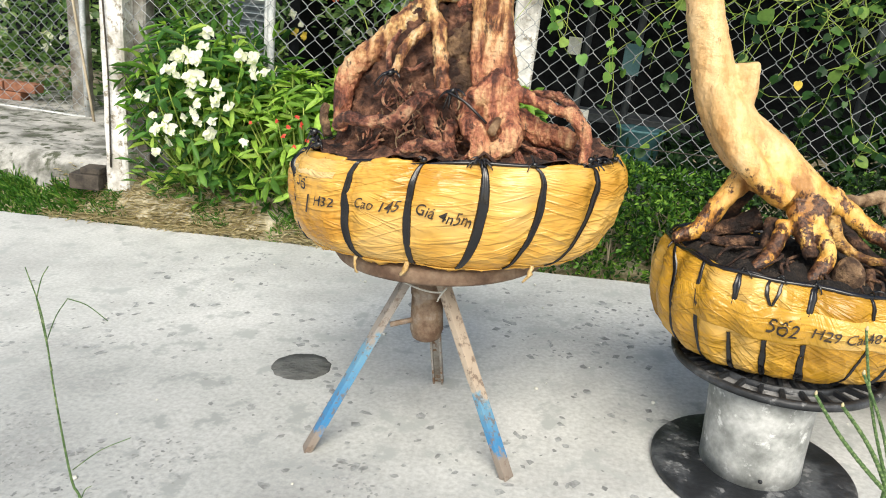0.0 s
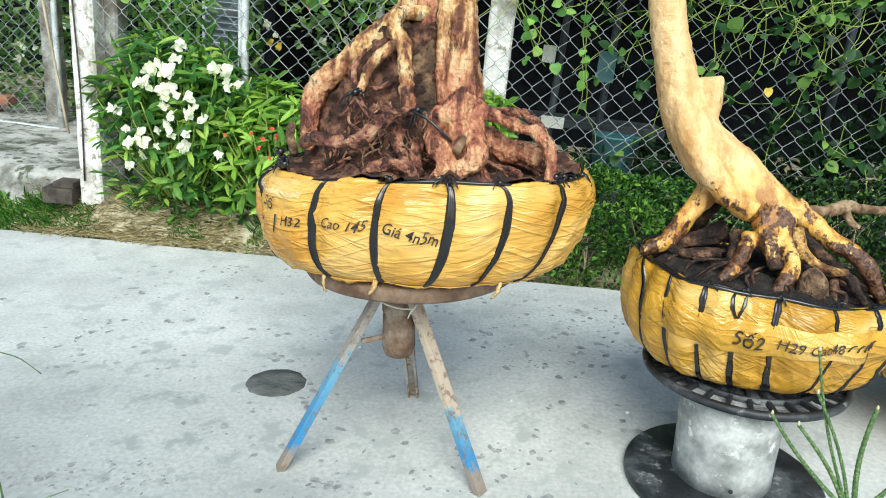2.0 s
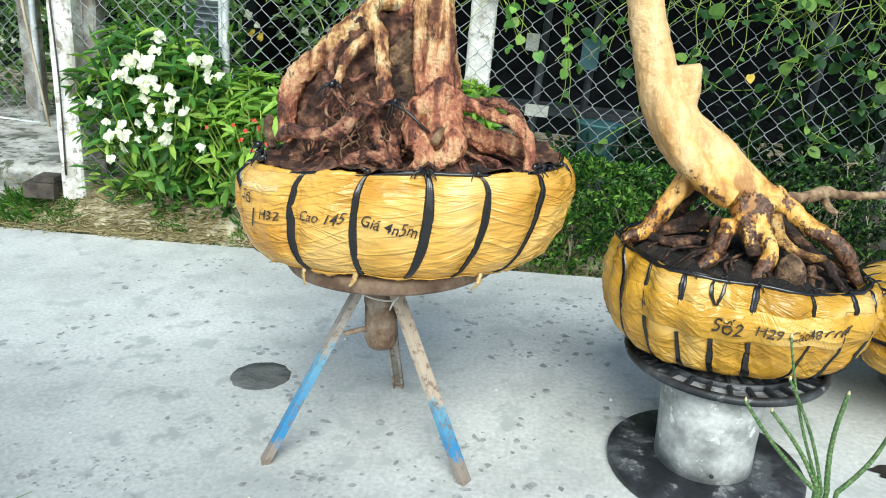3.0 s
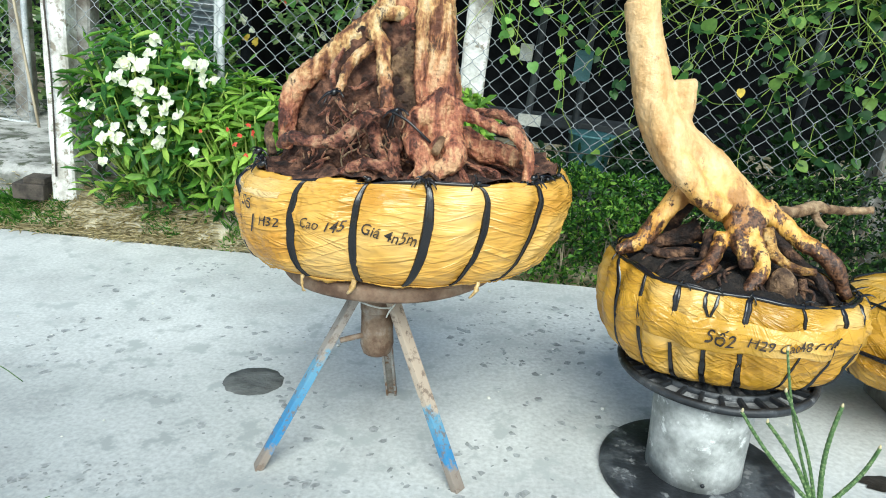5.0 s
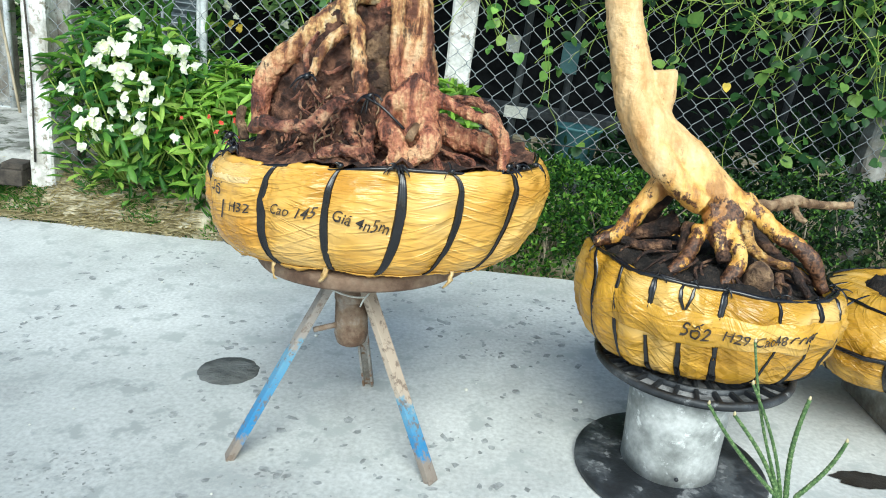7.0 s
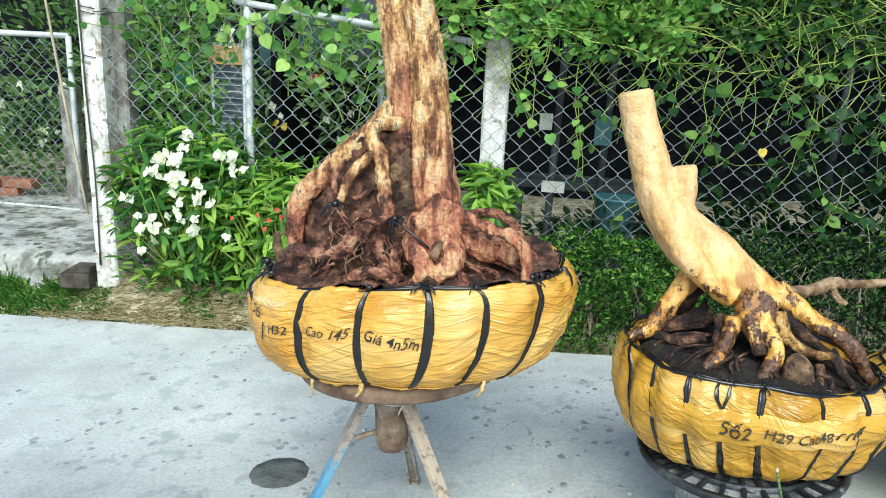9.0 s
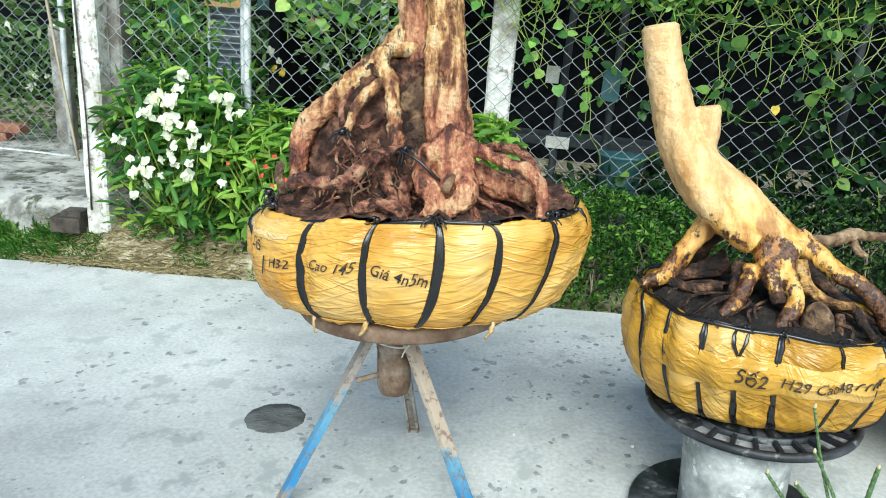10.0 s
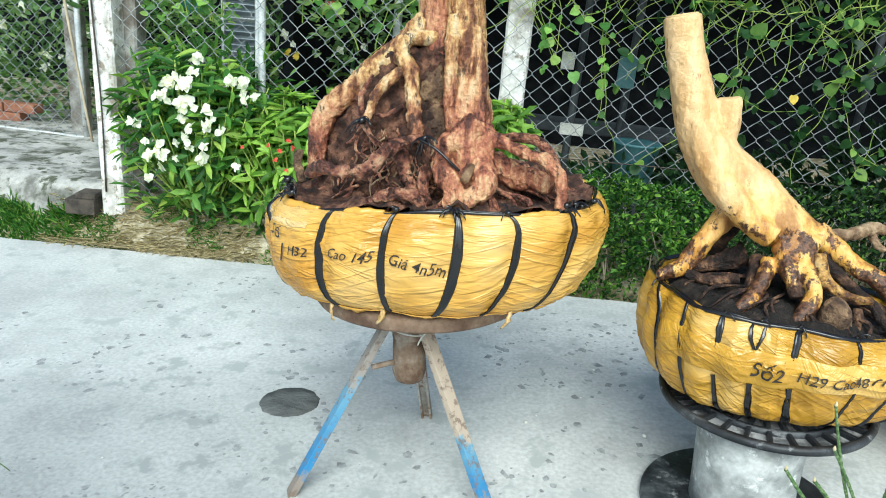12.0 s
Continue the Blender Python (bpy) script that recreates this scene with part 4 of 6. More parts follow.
fused("earth_core", [grown_tube([(0.0, 1.192, 0.66, 0.05), (-0.002, 1.195, 0.75, 0.041), (-0.002, 1.204, 0.81, 0.032), (0.0, 1.218, 0.85, 0.02), (0.004, 1.225, 0.88, 0.008)], 12.0, 0.3, 24)], M_EARTHY, tree_1, "brown earth packed between trunk and roots", 0.004, 0.02, 0.011)


def root(rows, seed, mat=M_ROOT, rough=0.32, owner=tree_1, label=""):
    return part("root", tube_data([(x, y, z, r * 0.86) for x, y, z, r in rows], 18, 14, rough, 62, seed=seed), mat, owner, label)


root([(-0.012, 1.115, 0.724, 0.0075), (-0.044, 1.095, 0.718, 0.0112), (-0.066, 1.075, 0.703, 0.0126), (-0.087, 1.055, 0.681, 0.0135), (-0.127, 1.05, 0.676, 0.0115), (-0.168, 1.065, 0.679, 0.0123), (-0.192, 1.08, 0.667, 0.0131), (-0.201, 1.085, 0.661, 0.0071)], 20.0)
root([(-0.236, 1.15, 0.69, 0.007), (-0.238, 1.14, 0.669, 0.0095), (-0.227, 1.13, 0.636, 0.0095)], 21.0, M_EARTHY)
root([(-0.095, 1.06, 0.622, 0.0063), (-0.056, 1.05, 0.64, 0.0119), (-0.025, 1.05, 0.643, 0.0124), (-0.003, 1.05, 0.634, 0.0103), (0.009, 1.05, 0.612, 0.0067)], 22.0)
root([(-0.047, 1.13, 0.694, 0.0148), (-0.036, 1.11, 0.665, 0.013), (-0.023, 1.095, 0.647, 0.0107), (-0.009, 1.085, 0.625, 0.0074)], 23.0)
root([(0.001, 1.11, 0.673, 0.0118), (-0.003, 1.09, 0.649, 0.0127), (0.009, 1.075, 0.62, 0.0084)], 24.0)
root([(0.105, 1.2, 0.716, 0.0086), (0.160, 1.18, 0.72, 0.0101), (0.187, 1.17, 0.714, 0.0111), (0.209, 1.15, 0.689, 0.011), (0.222, 1.13, 0.66, 0.0097)], 25.0)
root([(-0.105, 1.17, 0.821, 0.0045), (-0.121, 1.15, 0.787, 0.0062), (-0.117, 1.135, 0.758, 0.0056), (-0.123, 1.13, 0.732, 0.0039)], 26.0)
root([(-0.048, 1.15, 0.773, 0.0044), (-0.074, 1.135, 0.757, 0.0044), (-0.09, 1.13, 0.759, 0.0033)], 27.0)
root([(-0.107, 1.115, 0.749, 0.0036), (-0.09, 1.1, 0.726, 0.0032), (-0.069, 1.1, 0.711, 0.0027)], 28.0)
root([(-0.110, 1.115, 0.745, 0.0044), (-0.098, 1.105, 0.73, 0.0043), (-0.083, 1.1, 0.712, 0.0032)], 29.0)
root([(-0.112, 1.12, 0.744, 0.0027), (-0.13, 1.12, 0.717, 0.0028), (-0.141, 1.12, 0.71, 0.0022)], 30.0)
root([(-0.119, 1.12, 0.728, 0.0028), (-0.122, 1.11, 0.703, 0.0027), (-0.104, 1.1, 0.69, 0.0027)], 31.0)
root([(0.10, 1.25, 0.66, 0.022), (0.18, 1.28, 0.63, 0.018), (0.25, 1.29, 0.60, 0.015)], 32.0)
root([(-0.02, 1.33, 0.72, 0.035), (-0.06, 1.4, 0.67, 0.026), (-0.1, 1.46, 0.61, 0.02)], 33.0)
# fibrous rootlets draped over the packed soil and down to the rim
for i in range(130):
    x = rng.uniform(-0.21, 0.01)
    z = rng.uniform(0.66, 0.64 + 0.17 * (1 - abs(x + 0.06) / 0.2) + 0.03)
    pts = []
    for k in range(5):
        r1 = 0.185 - 0.48 * max(z - 0.6, 0)
        y = 1.272 - math.sqrt(max(r1 * r1 - (x + 0.045) ** 2, 0.0025)) - 0.004
        pts.append((x, max(y, 1.07), z, rng.uniform(0.0009, 0.0022)))
        x, z = x + rng.gauss(0, 0.009), z - rng.uniform(0.006, 0.018)
    part("rootlet", tube_data(pts, 5, 3, 0.3, 60, seed=i), M_ROOT if i % 3 else M_BRANCH, tree_1)
for i in range(26):
    w = rng.uniform(-1.35, 1.3)
    b0 = ball_1.at(w, 0.985, -0.012)
    t0 = b0.lerp(Vector((-0.01, 1.2, 0.66)), rng.uniform(0.25, 0.55)) + Vector((0, 0, 0.015))
    md = b0.lerp(t0, 0.5) + Vector((rng.uniform(-0.03, 0.03), -0.006, 0.01))
    part("rootlet", tube_data([(*t0, 0.0024), (*md, 0.003), (*b0, 0.002)], 6, 5, 0.35, 60, seed=i), M_ROOT, tree_1)
part("cut_root_end", tube_data([(0.077, 1.1, 0.682, 0.008), (0.069, 1.068, 0.666, 0.0075)], 10, 2, 0.1), M_BRANCH, tree_1, "pale sawn root end")
for i, (x, y, z) in enumerate(((0.0, 1.092, 0.728), (-0.108, 1.105, 0.752), (-0.25, 1.13, 0.63), (-0.235, 1.1, 0.625), (-0.245, 1.11, 0.645), (0.235, 1.1, 0.625), (0.25, 1.13, 0.62))):
    part("knot", knot_data(Vector((x, y, z)), 0.012, 6, 40 + i), M_STRAP, tree_1)
part("cord", tube_data([(-0.01, 1.085, 0.728, 0.0025), (0.02, 1.075, 0.715, 0.0025), (0.045, 1.07, 0.695, 0.0025), (0.06, 1.075, 0.68, 0.0025)], 5, 4), M_STRAP, tree_1)

# ---- tripod stand
HUB = Vector((-0.05, 1.2, 0.33))
stand = thing("tripod_stand", "three-legged iron stand with flaking blue paint and a round plate", "stand", HOME)
part("top_plate", lathe_data([(0.205, 0.393), (0.217, 0.395), (0.220, 0.400), (0.220, 0.416), (0.217, 0.422), (0.12, 0.423)], 56, (-0.034, 1.272), 0.02), M_PLATE, stand, "round weathered brown plate")
part("collar", lathe_data([(0.03, 0.318), (0.033, 0.322), (0.033, 0.338), (0.03, 0.395)], 28, (HUB.x, HUB.y)), M_RUST, stand)
part("socket", lathe_data([(0.02, 0.222), (0.029, 0.228), (0.034, 0.246), (0.033, 0.262), (0.031, 0.32)], 24, (HUB.x, HUB.y), 0.03), M_RUST, stand, "rusty steel socket tube")
for i, (foot, mat) in enumerate((((-0.278, 1.09), M_BLUE), ((0.14, 1.075), M_BLUE_B), ((-0.052, 1.425), M_IRON))):
    f = Vector((*foot, 0.0))
    top = Vector((HUB.x, HUB.y, 0.394)) + Vector((f.x - HUB.x, f.y - HUB.y, 0)).normalized() * 0.026
    way = (top - f)
    mid = (top + f) / 2
    zc = way.normalized()
    out = Vector((f.x - HUB.x, f.y - HUB.y, 0)).normalized()
    xc = zc.cross(out).normalized()
    yc = zc.cross(xc)
    rot = Matrix((xc, yc, zc)).transposed().to_4x4()
    m = Matrix.Translation(mid) @ rot
    leg_mesh = joined(box_data(0.026, 0.005, way.length, m, 0.002), box_data(0.005, 0.014, way.length * 0.985, m @ Matrix.Translation((0.0102, 0.006, 0)), 0.0015), box_data(0.005, 0.014, way.length * 0.985, m @ Matrix.Translation((-0.0102, 0.006, 0)), 0.0015))
    part("leg", leg_mesh, mat, stand, ("channel leg with flaking blue paint and rust", "channel leg with flaking blue paint and rust", "bare grey channel leg")[i], smooth=False)
part("brace", tube_data([(-0.118, 1.165, 0.262, 0.006), (-0.075, 1.185, 0.268, 0.006)], 8, 3), M_RUST, stand)
part("wire_tie", joined(tube_data([(HUB.x + 0.052 * math.cos(a), HUB.y + 0.052 * math.sin(a), 0.348 + 0.006 * math.sin(a * 2), 0.0018) for a in np.linspace(2.9, 6.5, 9)], 5, 3), tube_data([(-0.005, 1.15, 0.356, 0.0018), (-0.016, 1.143, 0.342, 0.0018), (-0.022, 1.145, 0.328, 0.0015)], 5, 3)), M_PAPER, stand, "pale twisted wire")

# ---- tree in the second ball on the cable spool
ball_2 = Ball((0.657, 1.315), 0.26, 0.238, [(0.4, 0.230), (0.7, 0.236), (0.87, 0.256), (0.96, 0.305), (1.0, 0.352), (0.985, 0.39), (0.94, 0.412), (0.88, 0.418), (0.83, 0.405)],
              [radians(q) for q in (-86, -68, -50, -35, -21, -6, 15, 33, 50, 100, 130, 160, 190, 220, 250)], (-0.026, 0.012), 5.1, 0.01, lay=(-0.12, -0.62, 0.55))
tree_2 = thing("potted_tree", "pale sawn tree trunk, golden roots, yellow-wrapped ball on cable spool", "tree", HOME, "trees in wrapped root balls")
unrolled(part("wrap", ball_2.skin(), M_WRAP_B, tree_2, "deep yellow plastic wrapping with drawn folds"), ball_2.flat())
part("soil", soil_data(ball_2, 0.94, 0.03), M_SOIL, tree_2, "dark moist soil")
for lo_, mi_, hi_, wd, s0, s1 in ((-69, -68, -80, 0.009, 0.2, 0.88), (-48, -50, -54, 0.008, 0.14, 0.88), (-34, -35, -35.5, 0.009, 0.12, 0.42), (-35, -35, -36.5, 0.010, 0.57, 0.86), (-20, -21.5, -22, 0.012, 0.12, 0.42)):
    part("strap", ball_2.strap(lo_, mi_, hi_, wd, s0, s1, 0.0025), M_STRAP, tree_2, "black plastic film strap")
for lo_, mi_, hi_, wd, s0, s1 in ((-22.5, -24.5, -24, 0.006, 0.6, 0.85), (-21.5, -20, -20, 0.006, 0.6, 0.85), (-3.5, -6, -8, 0.0155, 0.1, 0.43), (-8.5, -7.5, -6.5, 0.0135, 0.58, 0.86), (10, 13, 15, 0.007, 0.12, 0.45), (15, 15, 14.5, 0.007, 0.6, 0.86)):
    part("strap", ball_2.strap(lo_, mi_, hi_, wd, s0, s1, 0.0025), M_STRAP, tree_2, "black plastic film strap")
for lo_, mi_, hi_, wd, s0, s1 in ((23, 27, 30, 0.009, 0.12, 0.48), (35, 35.5, 36, 0.008, 0.6, 0.86), (37, 42, 47, 0.009, 0.15, 0.5), (48, 50, 53, 0.008, 0.58, 0.86), (68, 72, 75, 0.01, 0.15, 0.86)):
    part("strap", ball_2.strap(lo_, mi_, hi_, wd, s0, s1, 0.0025), M_STRAP, tree_2, "black plastic film strap")
for q in (100, 130, 160, 190, 220, 250):
    part("strap", ball_2.strap(q, q, q, 0.01, out=0.0025), M_STRAP, tree_2, "black plastic film strap")


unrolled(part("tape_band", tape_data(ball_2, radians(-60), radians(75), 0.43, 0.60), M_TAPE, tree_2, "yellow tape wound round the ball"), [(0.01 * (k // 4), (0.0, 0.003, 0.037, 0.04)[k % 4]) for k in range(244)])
part("rim_cord", joined(ball_2.ring(0.845, 0.0042, 0.002, 0.006), ball_2.ring(0.87, 0.003, -0.002, 0.008)), M_STRAP, tree_2, "black twisted cord")
for i, q in enumerate((-84, -36, -22, -7, 15, 36, 62, 70)):
    part("knot", knot_data(ball_2.at(radians(q), 0.86) + Vector((0, -0.003, 0.004)), 0.006, 2 if q < 60 else 4, 60 + i), M_STRAP, tree_2)
for words, w0, s0, size, slope in (("Số2", -22.5, 0.46, 0.031, 0.0), ("H29", -6.5, 0.475, 0.023, 0.0), ("Cao48", 4.5, 0.475, 0.021, 0.08)):
    for glyph in ball_2.writing(words, radians(w0), s0, size, slope, 0.2, out=0.0056):
        part("letter", glyph, M_INK, tree_2, "black marker letter")
for q in (19, 22, 25, 28, 31):
    a, b = ball_2.at(radians(q), 0.50, 0.0048), ball_2.at(radians(q + 2.6), 0.535, 0.0048)
    part("lettering_bar", tube_data([(*a, 0.0016), (*((a + b) / 2 + Vector((0, 0, 0.004))), 0.0012), (*b, 0.0016)], 5, 2), M_INK, tree_2, "small illegible marker strokes")

peeled = []
peeled.append(tube_data([(0.426, 1.352, 0.925, 0.0325), (0.437, 1.35, 0.865, 0.034), (0.456, 1.347, 0.798, 0.037), (0.475, 1.342, 0.733, 0.0415), (0.502, 1.335, 0.684, 0.048), (0.538, 1.328, 0.64, 0.0535), (0.577, 1.32, 0.604, 0.056), (0.607, 1.31, 0.579, 0.053), (0.647, 1.3, 0.553, 0.0455), (0.685, 1.288, 0.531, 0.035)], 20, 6, 0.07, 12))
peeled.append(tube_data([(0.515, 1.34, 0.69, 0.03), (0.526, 1.337, 0.735, 0.024), (0.525, 1.337, 0.762, 0.0225), (0.522, 1.337, 0.783, 0.0215)], 14, 5, 0.08, 14, seed=2))
peeled.append(tube_data([(0.47, 1.315, 0.74, 0.02), (0.495, 1.3, 0.67, 0.026), (0.53, 1.278, 0.615, 0.027), (0.572, 1.266, 0.573, 0.025), (0.612, 1.255, 0.545, 0.024)], 14, 5, 0.1, 14, seed=6))
peeled.append(tube_data([(0.539, 1.32, 0.564, 0.0225), (0.512, 1.31, 0.527, 0.0205), (0.487, 1.3, 0.49, 0.0188), (0.465, 1.29, 0.464, 0.018), (0.437, 1.285, 0.455, 0.0126), (0.421, 1.28, 0.449, 0.0106)], 14, 7, 0.24, 30, seed=1.3))
peeled.append(tube_data([(0.69, 1.285, 0.545, 0.03), (0.714, 1.285, 0.533, 0.0225), (0.755, 1.255, 0.503, 0.0175), (0.784, 1.235, 0.486, 0.0165), (0.806, 1.22, 0.469, 0.0165), (0.824, 1.215, 0.444, 0.0145), (0.845, 1.21, 0.405, 0.0113)], 14, 7, 0.28, 34, seed=2.3))
peeled.append(tube_data([(0.666, 1.27, 0.535, 0.031), (0.665, 1.23, 0.502, 0.0172), (0.671, 1.195, 0.477, 0.0145), (0.663, 1.175, 0.451, 0.0145), (0.642, 1.165, 0.415, 0.0134)], 14, 7, 0.3, 36, seed=3.3))
peeled.append(tube_data([(0.641, 1.265, 0.523, 0.0267), (0.639, 1.225, 0.495, 0.0165), (0.644, 1.205, 0.466, 0.0125)], 14, 7, 0.3, 36, seed=4.3))
peeled.append(tube_data([(0.612, 1.26, 0.5, 0.014), (0.587, 1.21, 0.46, 0.0145), (0.558, 1.18, 0.441, 0.0125), (0.540, 1.175, 0.418, 0.009)], 14, 7, 0.3, 36, seed=5.3))
fused("trunk", peeled, M_TREE_B, tree_2, "smooth pale peeled wood above mottled golden roots", 0.0035, 0.006, 0.018)
part("sawn_face", lathe_data([(0.0290, -0.012), (0.0290, 0.0), (0.0275, 0.0015), (0.014, 0.002)], 28, (0, 0), 0.05), M_CUT, tree_2, "sawn top face", at=pose(0.4256, 1.352, 0.9262, -2, -9, 0))
root([(0.70, 1.3, 0.542, 0.0145), (0.784, 1.36, 0.53, 0.0135), (0.836, 1.4, 0.533, 0.0155), (0.882, 1.43, 0.523, 0.0112), (0.946, 1.47, 0.513, 0.0102), (1.008, 1.5, 0.51, 0.0092)], 41.0, M_BRANCH, 0.3, tree_2, "grey-tan bare root reaching out sideways")
root([(0.835, 1.4, 0.53, 0.0101), (0.849, 1.39, 0.505, 0.009), (0.863, 1.38, 0.494, 0.0065)], 42.0, M_BRANCH, 0.3, tree_2)
root([(0.473, 1.27, 0.462, 0.0094), (0.514, 1.25, 0.457, 0.0112), (0.562, 1.25, 0.465, 0.0119)], 43.0, M_DARKROOT, 0.3, tree_2)
root([(0.490, 1.31, 0.462, 0.0129), (0.542, 1.31, 0.476, 0.0194), (0.585, 1.31, 0.494, 0.0273)], 44.0, M_DARKROOT, 0.3, tree_2)
root([(0.688, 1.24, 0.521, 0.0152), (0.693, 1.215, 0.49, 0.0128), (0.712, 1.2, 0.47, 0.0112), (0.743, 1.195, 0.459, 0.0098), (0.77, 1.195, 0.456, 0.0083)], 45.0, M_GOLDROOT, 0.3, tree_2)
root([(0.759, 1.21, 0.449, 0.0103), (0.776, 1.195, 0.445, 0.0102), (0.785, 1.18, 0.429, 0.0089), (0.802, 1.175, 0.407, 0.0064)], 46.0, M_DARKROOT, 0.3, tree_2)
root([(0.748, 1.19, 0.443, 0.0089), (0.747, 1.175, 0.416, 0.0088), (0.741, 1.165, 0.392, 0.0069)], 47.0, M_DARKROOT, 0.3, tree_2)
root([(0.70, 1.27, 0.51, 0.018), (0.74, 1.25, 0.476, 0.012), (0.786, 1.225, 0.44, 0.01), (0.845, 1.225, 0.41, 0.01)], 48.0, M_DARKROOT, 0.3, tree_2)
root([(0.70, 1.3, 0.5, 0.026), (0.74, 1.36, 0.45, 0.022), (0.78, 1.42, 0.405, 0.018)], 49.0, M_DARKROOT, 0.3, tree_2)
root([(0.56, 1.33, 0.55, 0.02), (0.545, 1.36, 0.49, 0.018), (0.55, 1.38, 0.415, 0.016)], 50.0, M_DARKROOT, 0.3, tree_2)
root([(0.60, 1.28, 0.5, 0.015), (0.585, 1.25, 0.46, 0.012), (0.57, 1.235, 0.42, 0.011)], 51.0, M_DARKROOT, 0.3, tree_2)
part("root_stub", tube_data([(0.708, 1.18, 0.39, 0.024), (0.704, 1.165, 0.418, 0.0265), (0.703, 1.165, 0.443, 0.0255), (0.703, 1.175, 0.459, 0.0165), (0.703, 1.18, 0.465, 0.006)], 16, 5, 0.14, 30), M_EARTHY, tree_2, "blunt rounded reddish root stub")
part("root_stub", tube_data([(0.643, 1.2, 0.470, 0.0135), (0.645, 1.192, 0.462, 0.0135), (0.646, 1.188, 0.457, 0.011)], 12, 3, 0.1), M_DARKROOT, tree_2)
for i in range(18):
    w = rng.uniform(-1.5, 1.5)
    b0 = ball_2.at(w, 0.985, -0.014)
    t0 = b0.lerp(Vector((0.66, 1.28, 0.47)), rng.uniform(0.2, 0.7))
    md = b0.lerp(t0, 0.5) + Vector((rng.uniform(-0.03, 0.03), -0.004, 0.012))
    part("rootlet", tube_data([(*t0, 0.0025), (*md, 0.003), (*b0, 0.0018)], 6, 5, 0.35, 60, seed=i), M_DARKROOT, tree_2)

# ---- cable spools


def cable_spool(at, label, drum_top=0.212):
    t = thing("cable_spool", label, "cable spool", at, "cable spools")
    part("base_flange", lathe_data([(0.185, 0.0), (0.19, 0.003), (0.19, 0.014), (0.186, 0.018), (0.11, 0.019)], 64), M_BLACK, t, "dusty black plastic flange")
    part("drum", lathe_data([(0.095, 0.017), (0.0945, 0.06), (0.096, 0.13), (0.0985, drum_top - 0.004), (0.09, drum_top)], 48, (0, 0.008), 0.012), M_CYL, t, "mottled grey cement drum")
    part("screw", lathe_data([(0.004, 0.0), (0.004, 0.003), (0.002, 0.004)], 12), M_BLACK, t, at=pose(-0.012, -0.0955, 0.045, 90, 0, 0))
    part("upper_flange", lathe_data([(0.15, drum_top), (0.19, drum_top + 0.001), (0.19, drum_top + 0.004), (0.1, drum_top + 0.005)], 64, (0.032, 0.075)), M_DUSTY, t, "dust-filled black plastic flange")
    ring, n = [], 64
    for r, z in ((0.182, 0.003), (0.195, 0.002), (0.197, 0.010), (0.194, 0.015), (0.184, 0.015), (0.182, 0.003)):
        ring += [Vector((0.032 + r * math.cos(2 * math.pi * k / n), 0.075 + r * math.sin(2 * math.pi * k / n), drum_top + z)) for k in range(n)]
    rf = [(i * n + k, i * n + (k + 1) % n, (i + 1) * n + (k + 1) % n, (i + 1) * n + k) for i in range(5) for k in range(n)]
    part("rim", (ring, rf), M_BLACK, t)
    hoop = [Vector((0.032 + r * math.cos(2 * math.pi * k / n), 0.075 + r * math.sin(2 * math.pi * k / n), drum_top + z)) for r, z in ((0.138, 0.004), (0.138, 0.0155), (0.146, 0.0155), (0.146, 0.004)) for k in range(n)]
    part("hoop", (hoop, [(i * n + k, i * n + (k + 1) % n, (i + 1) * n + (k + 1) % n, (i + 1) * n + k) for i in range(3) for k in range(n)]), M_BLACK, t)
    rib = mesh_of("rib", *box_data(0.085, 0.008, 0.011, Matrix.Translation((0.142, 0, 0)), 0.0015), M_BLACK, False)
    for k in range(28):
        o = new("rib", rib)
        o.parent = t
        o.matrix_basis = Matrix.Translation((0.032, 0.075, drum_top + 0.009)) @ Matrix.Rotation(2 * math.pi * k / 28, 4, "Z") @ Matrix.Rotation(0.25, 4, "Z")
    return t


cable_spool(pose(0.614, 1.192, 0), "black plastic cable spool with grey cement drum under wrapped tree")

# ---- third wrapped ball at the side, on a low block
ball_3 = Ball((1.262, 1.5), 0.305, 0.24, [(0.45, 0.116), (0.7, 0.122), (0.88, 0.142), (0.98, 0.177), (1.0, 0.215), (0.95, 0.262), (0.84, 0.297), (0.66, 0.32), (0.52, 0.315)],
              [radians(q) for q in (-100, -72, -40, -10, 20, 50, 85, 120, 160, 200, 240)], (0, 0), 9.4, 0.014)
tree_3 = thing("wrapped_root_ball", "low yellow-wrapped root ball bound with black straps on a cement block", "root ball", HOME, "trees in wrapped root balls")
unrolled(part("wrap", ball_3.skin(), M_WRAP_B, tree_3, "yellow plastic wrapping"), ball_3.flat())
part("soil", soil_data(ball_3, top=0.03), M_SOIL, tree_3, "dark moist soil")
for q in (-100, -72, -40, -10, 20, 50, 85, 120, 160, 200, 240):
    part("strap", ball_3.strap(q, q, q, 0.012, 0.1, 0.88), M_STRAP, tree_3, "black plastic film strap")
part("band", ball_3.ring(0.52, 0.005, 0.003), M_STRAP, tree_3, "black cord round the ball")
part("band", ball_3.ring(0.80, 0.004, 0.003), M_STRAP, tree_3, "black cord round the ball")
part("root", tube_data([(1.36, 1.52, 0.28, 0.06), (1.36, 1.52, 0.43, 0.05), (1.38, 1.54, 0.6, 0.045), (1.43, 1.55, 0.8, 0.04)], 14, 5, 0.15), M_TRUNK, tree_3, "tan bark trunk")
tagged(part("cement_block", box_data(0.26, 0.26, 0.12, Matrix.Translation((1.29, 1.5, 0.06)), 0.006), M_GREYPOST, smooth=False), "low grey cement block under a wrapped root ball", "block")

# ---------------------------------------------------------------- fence line (built upright, set on the tilted yard)
FY = 2.62
YINV = YARD.inverted()


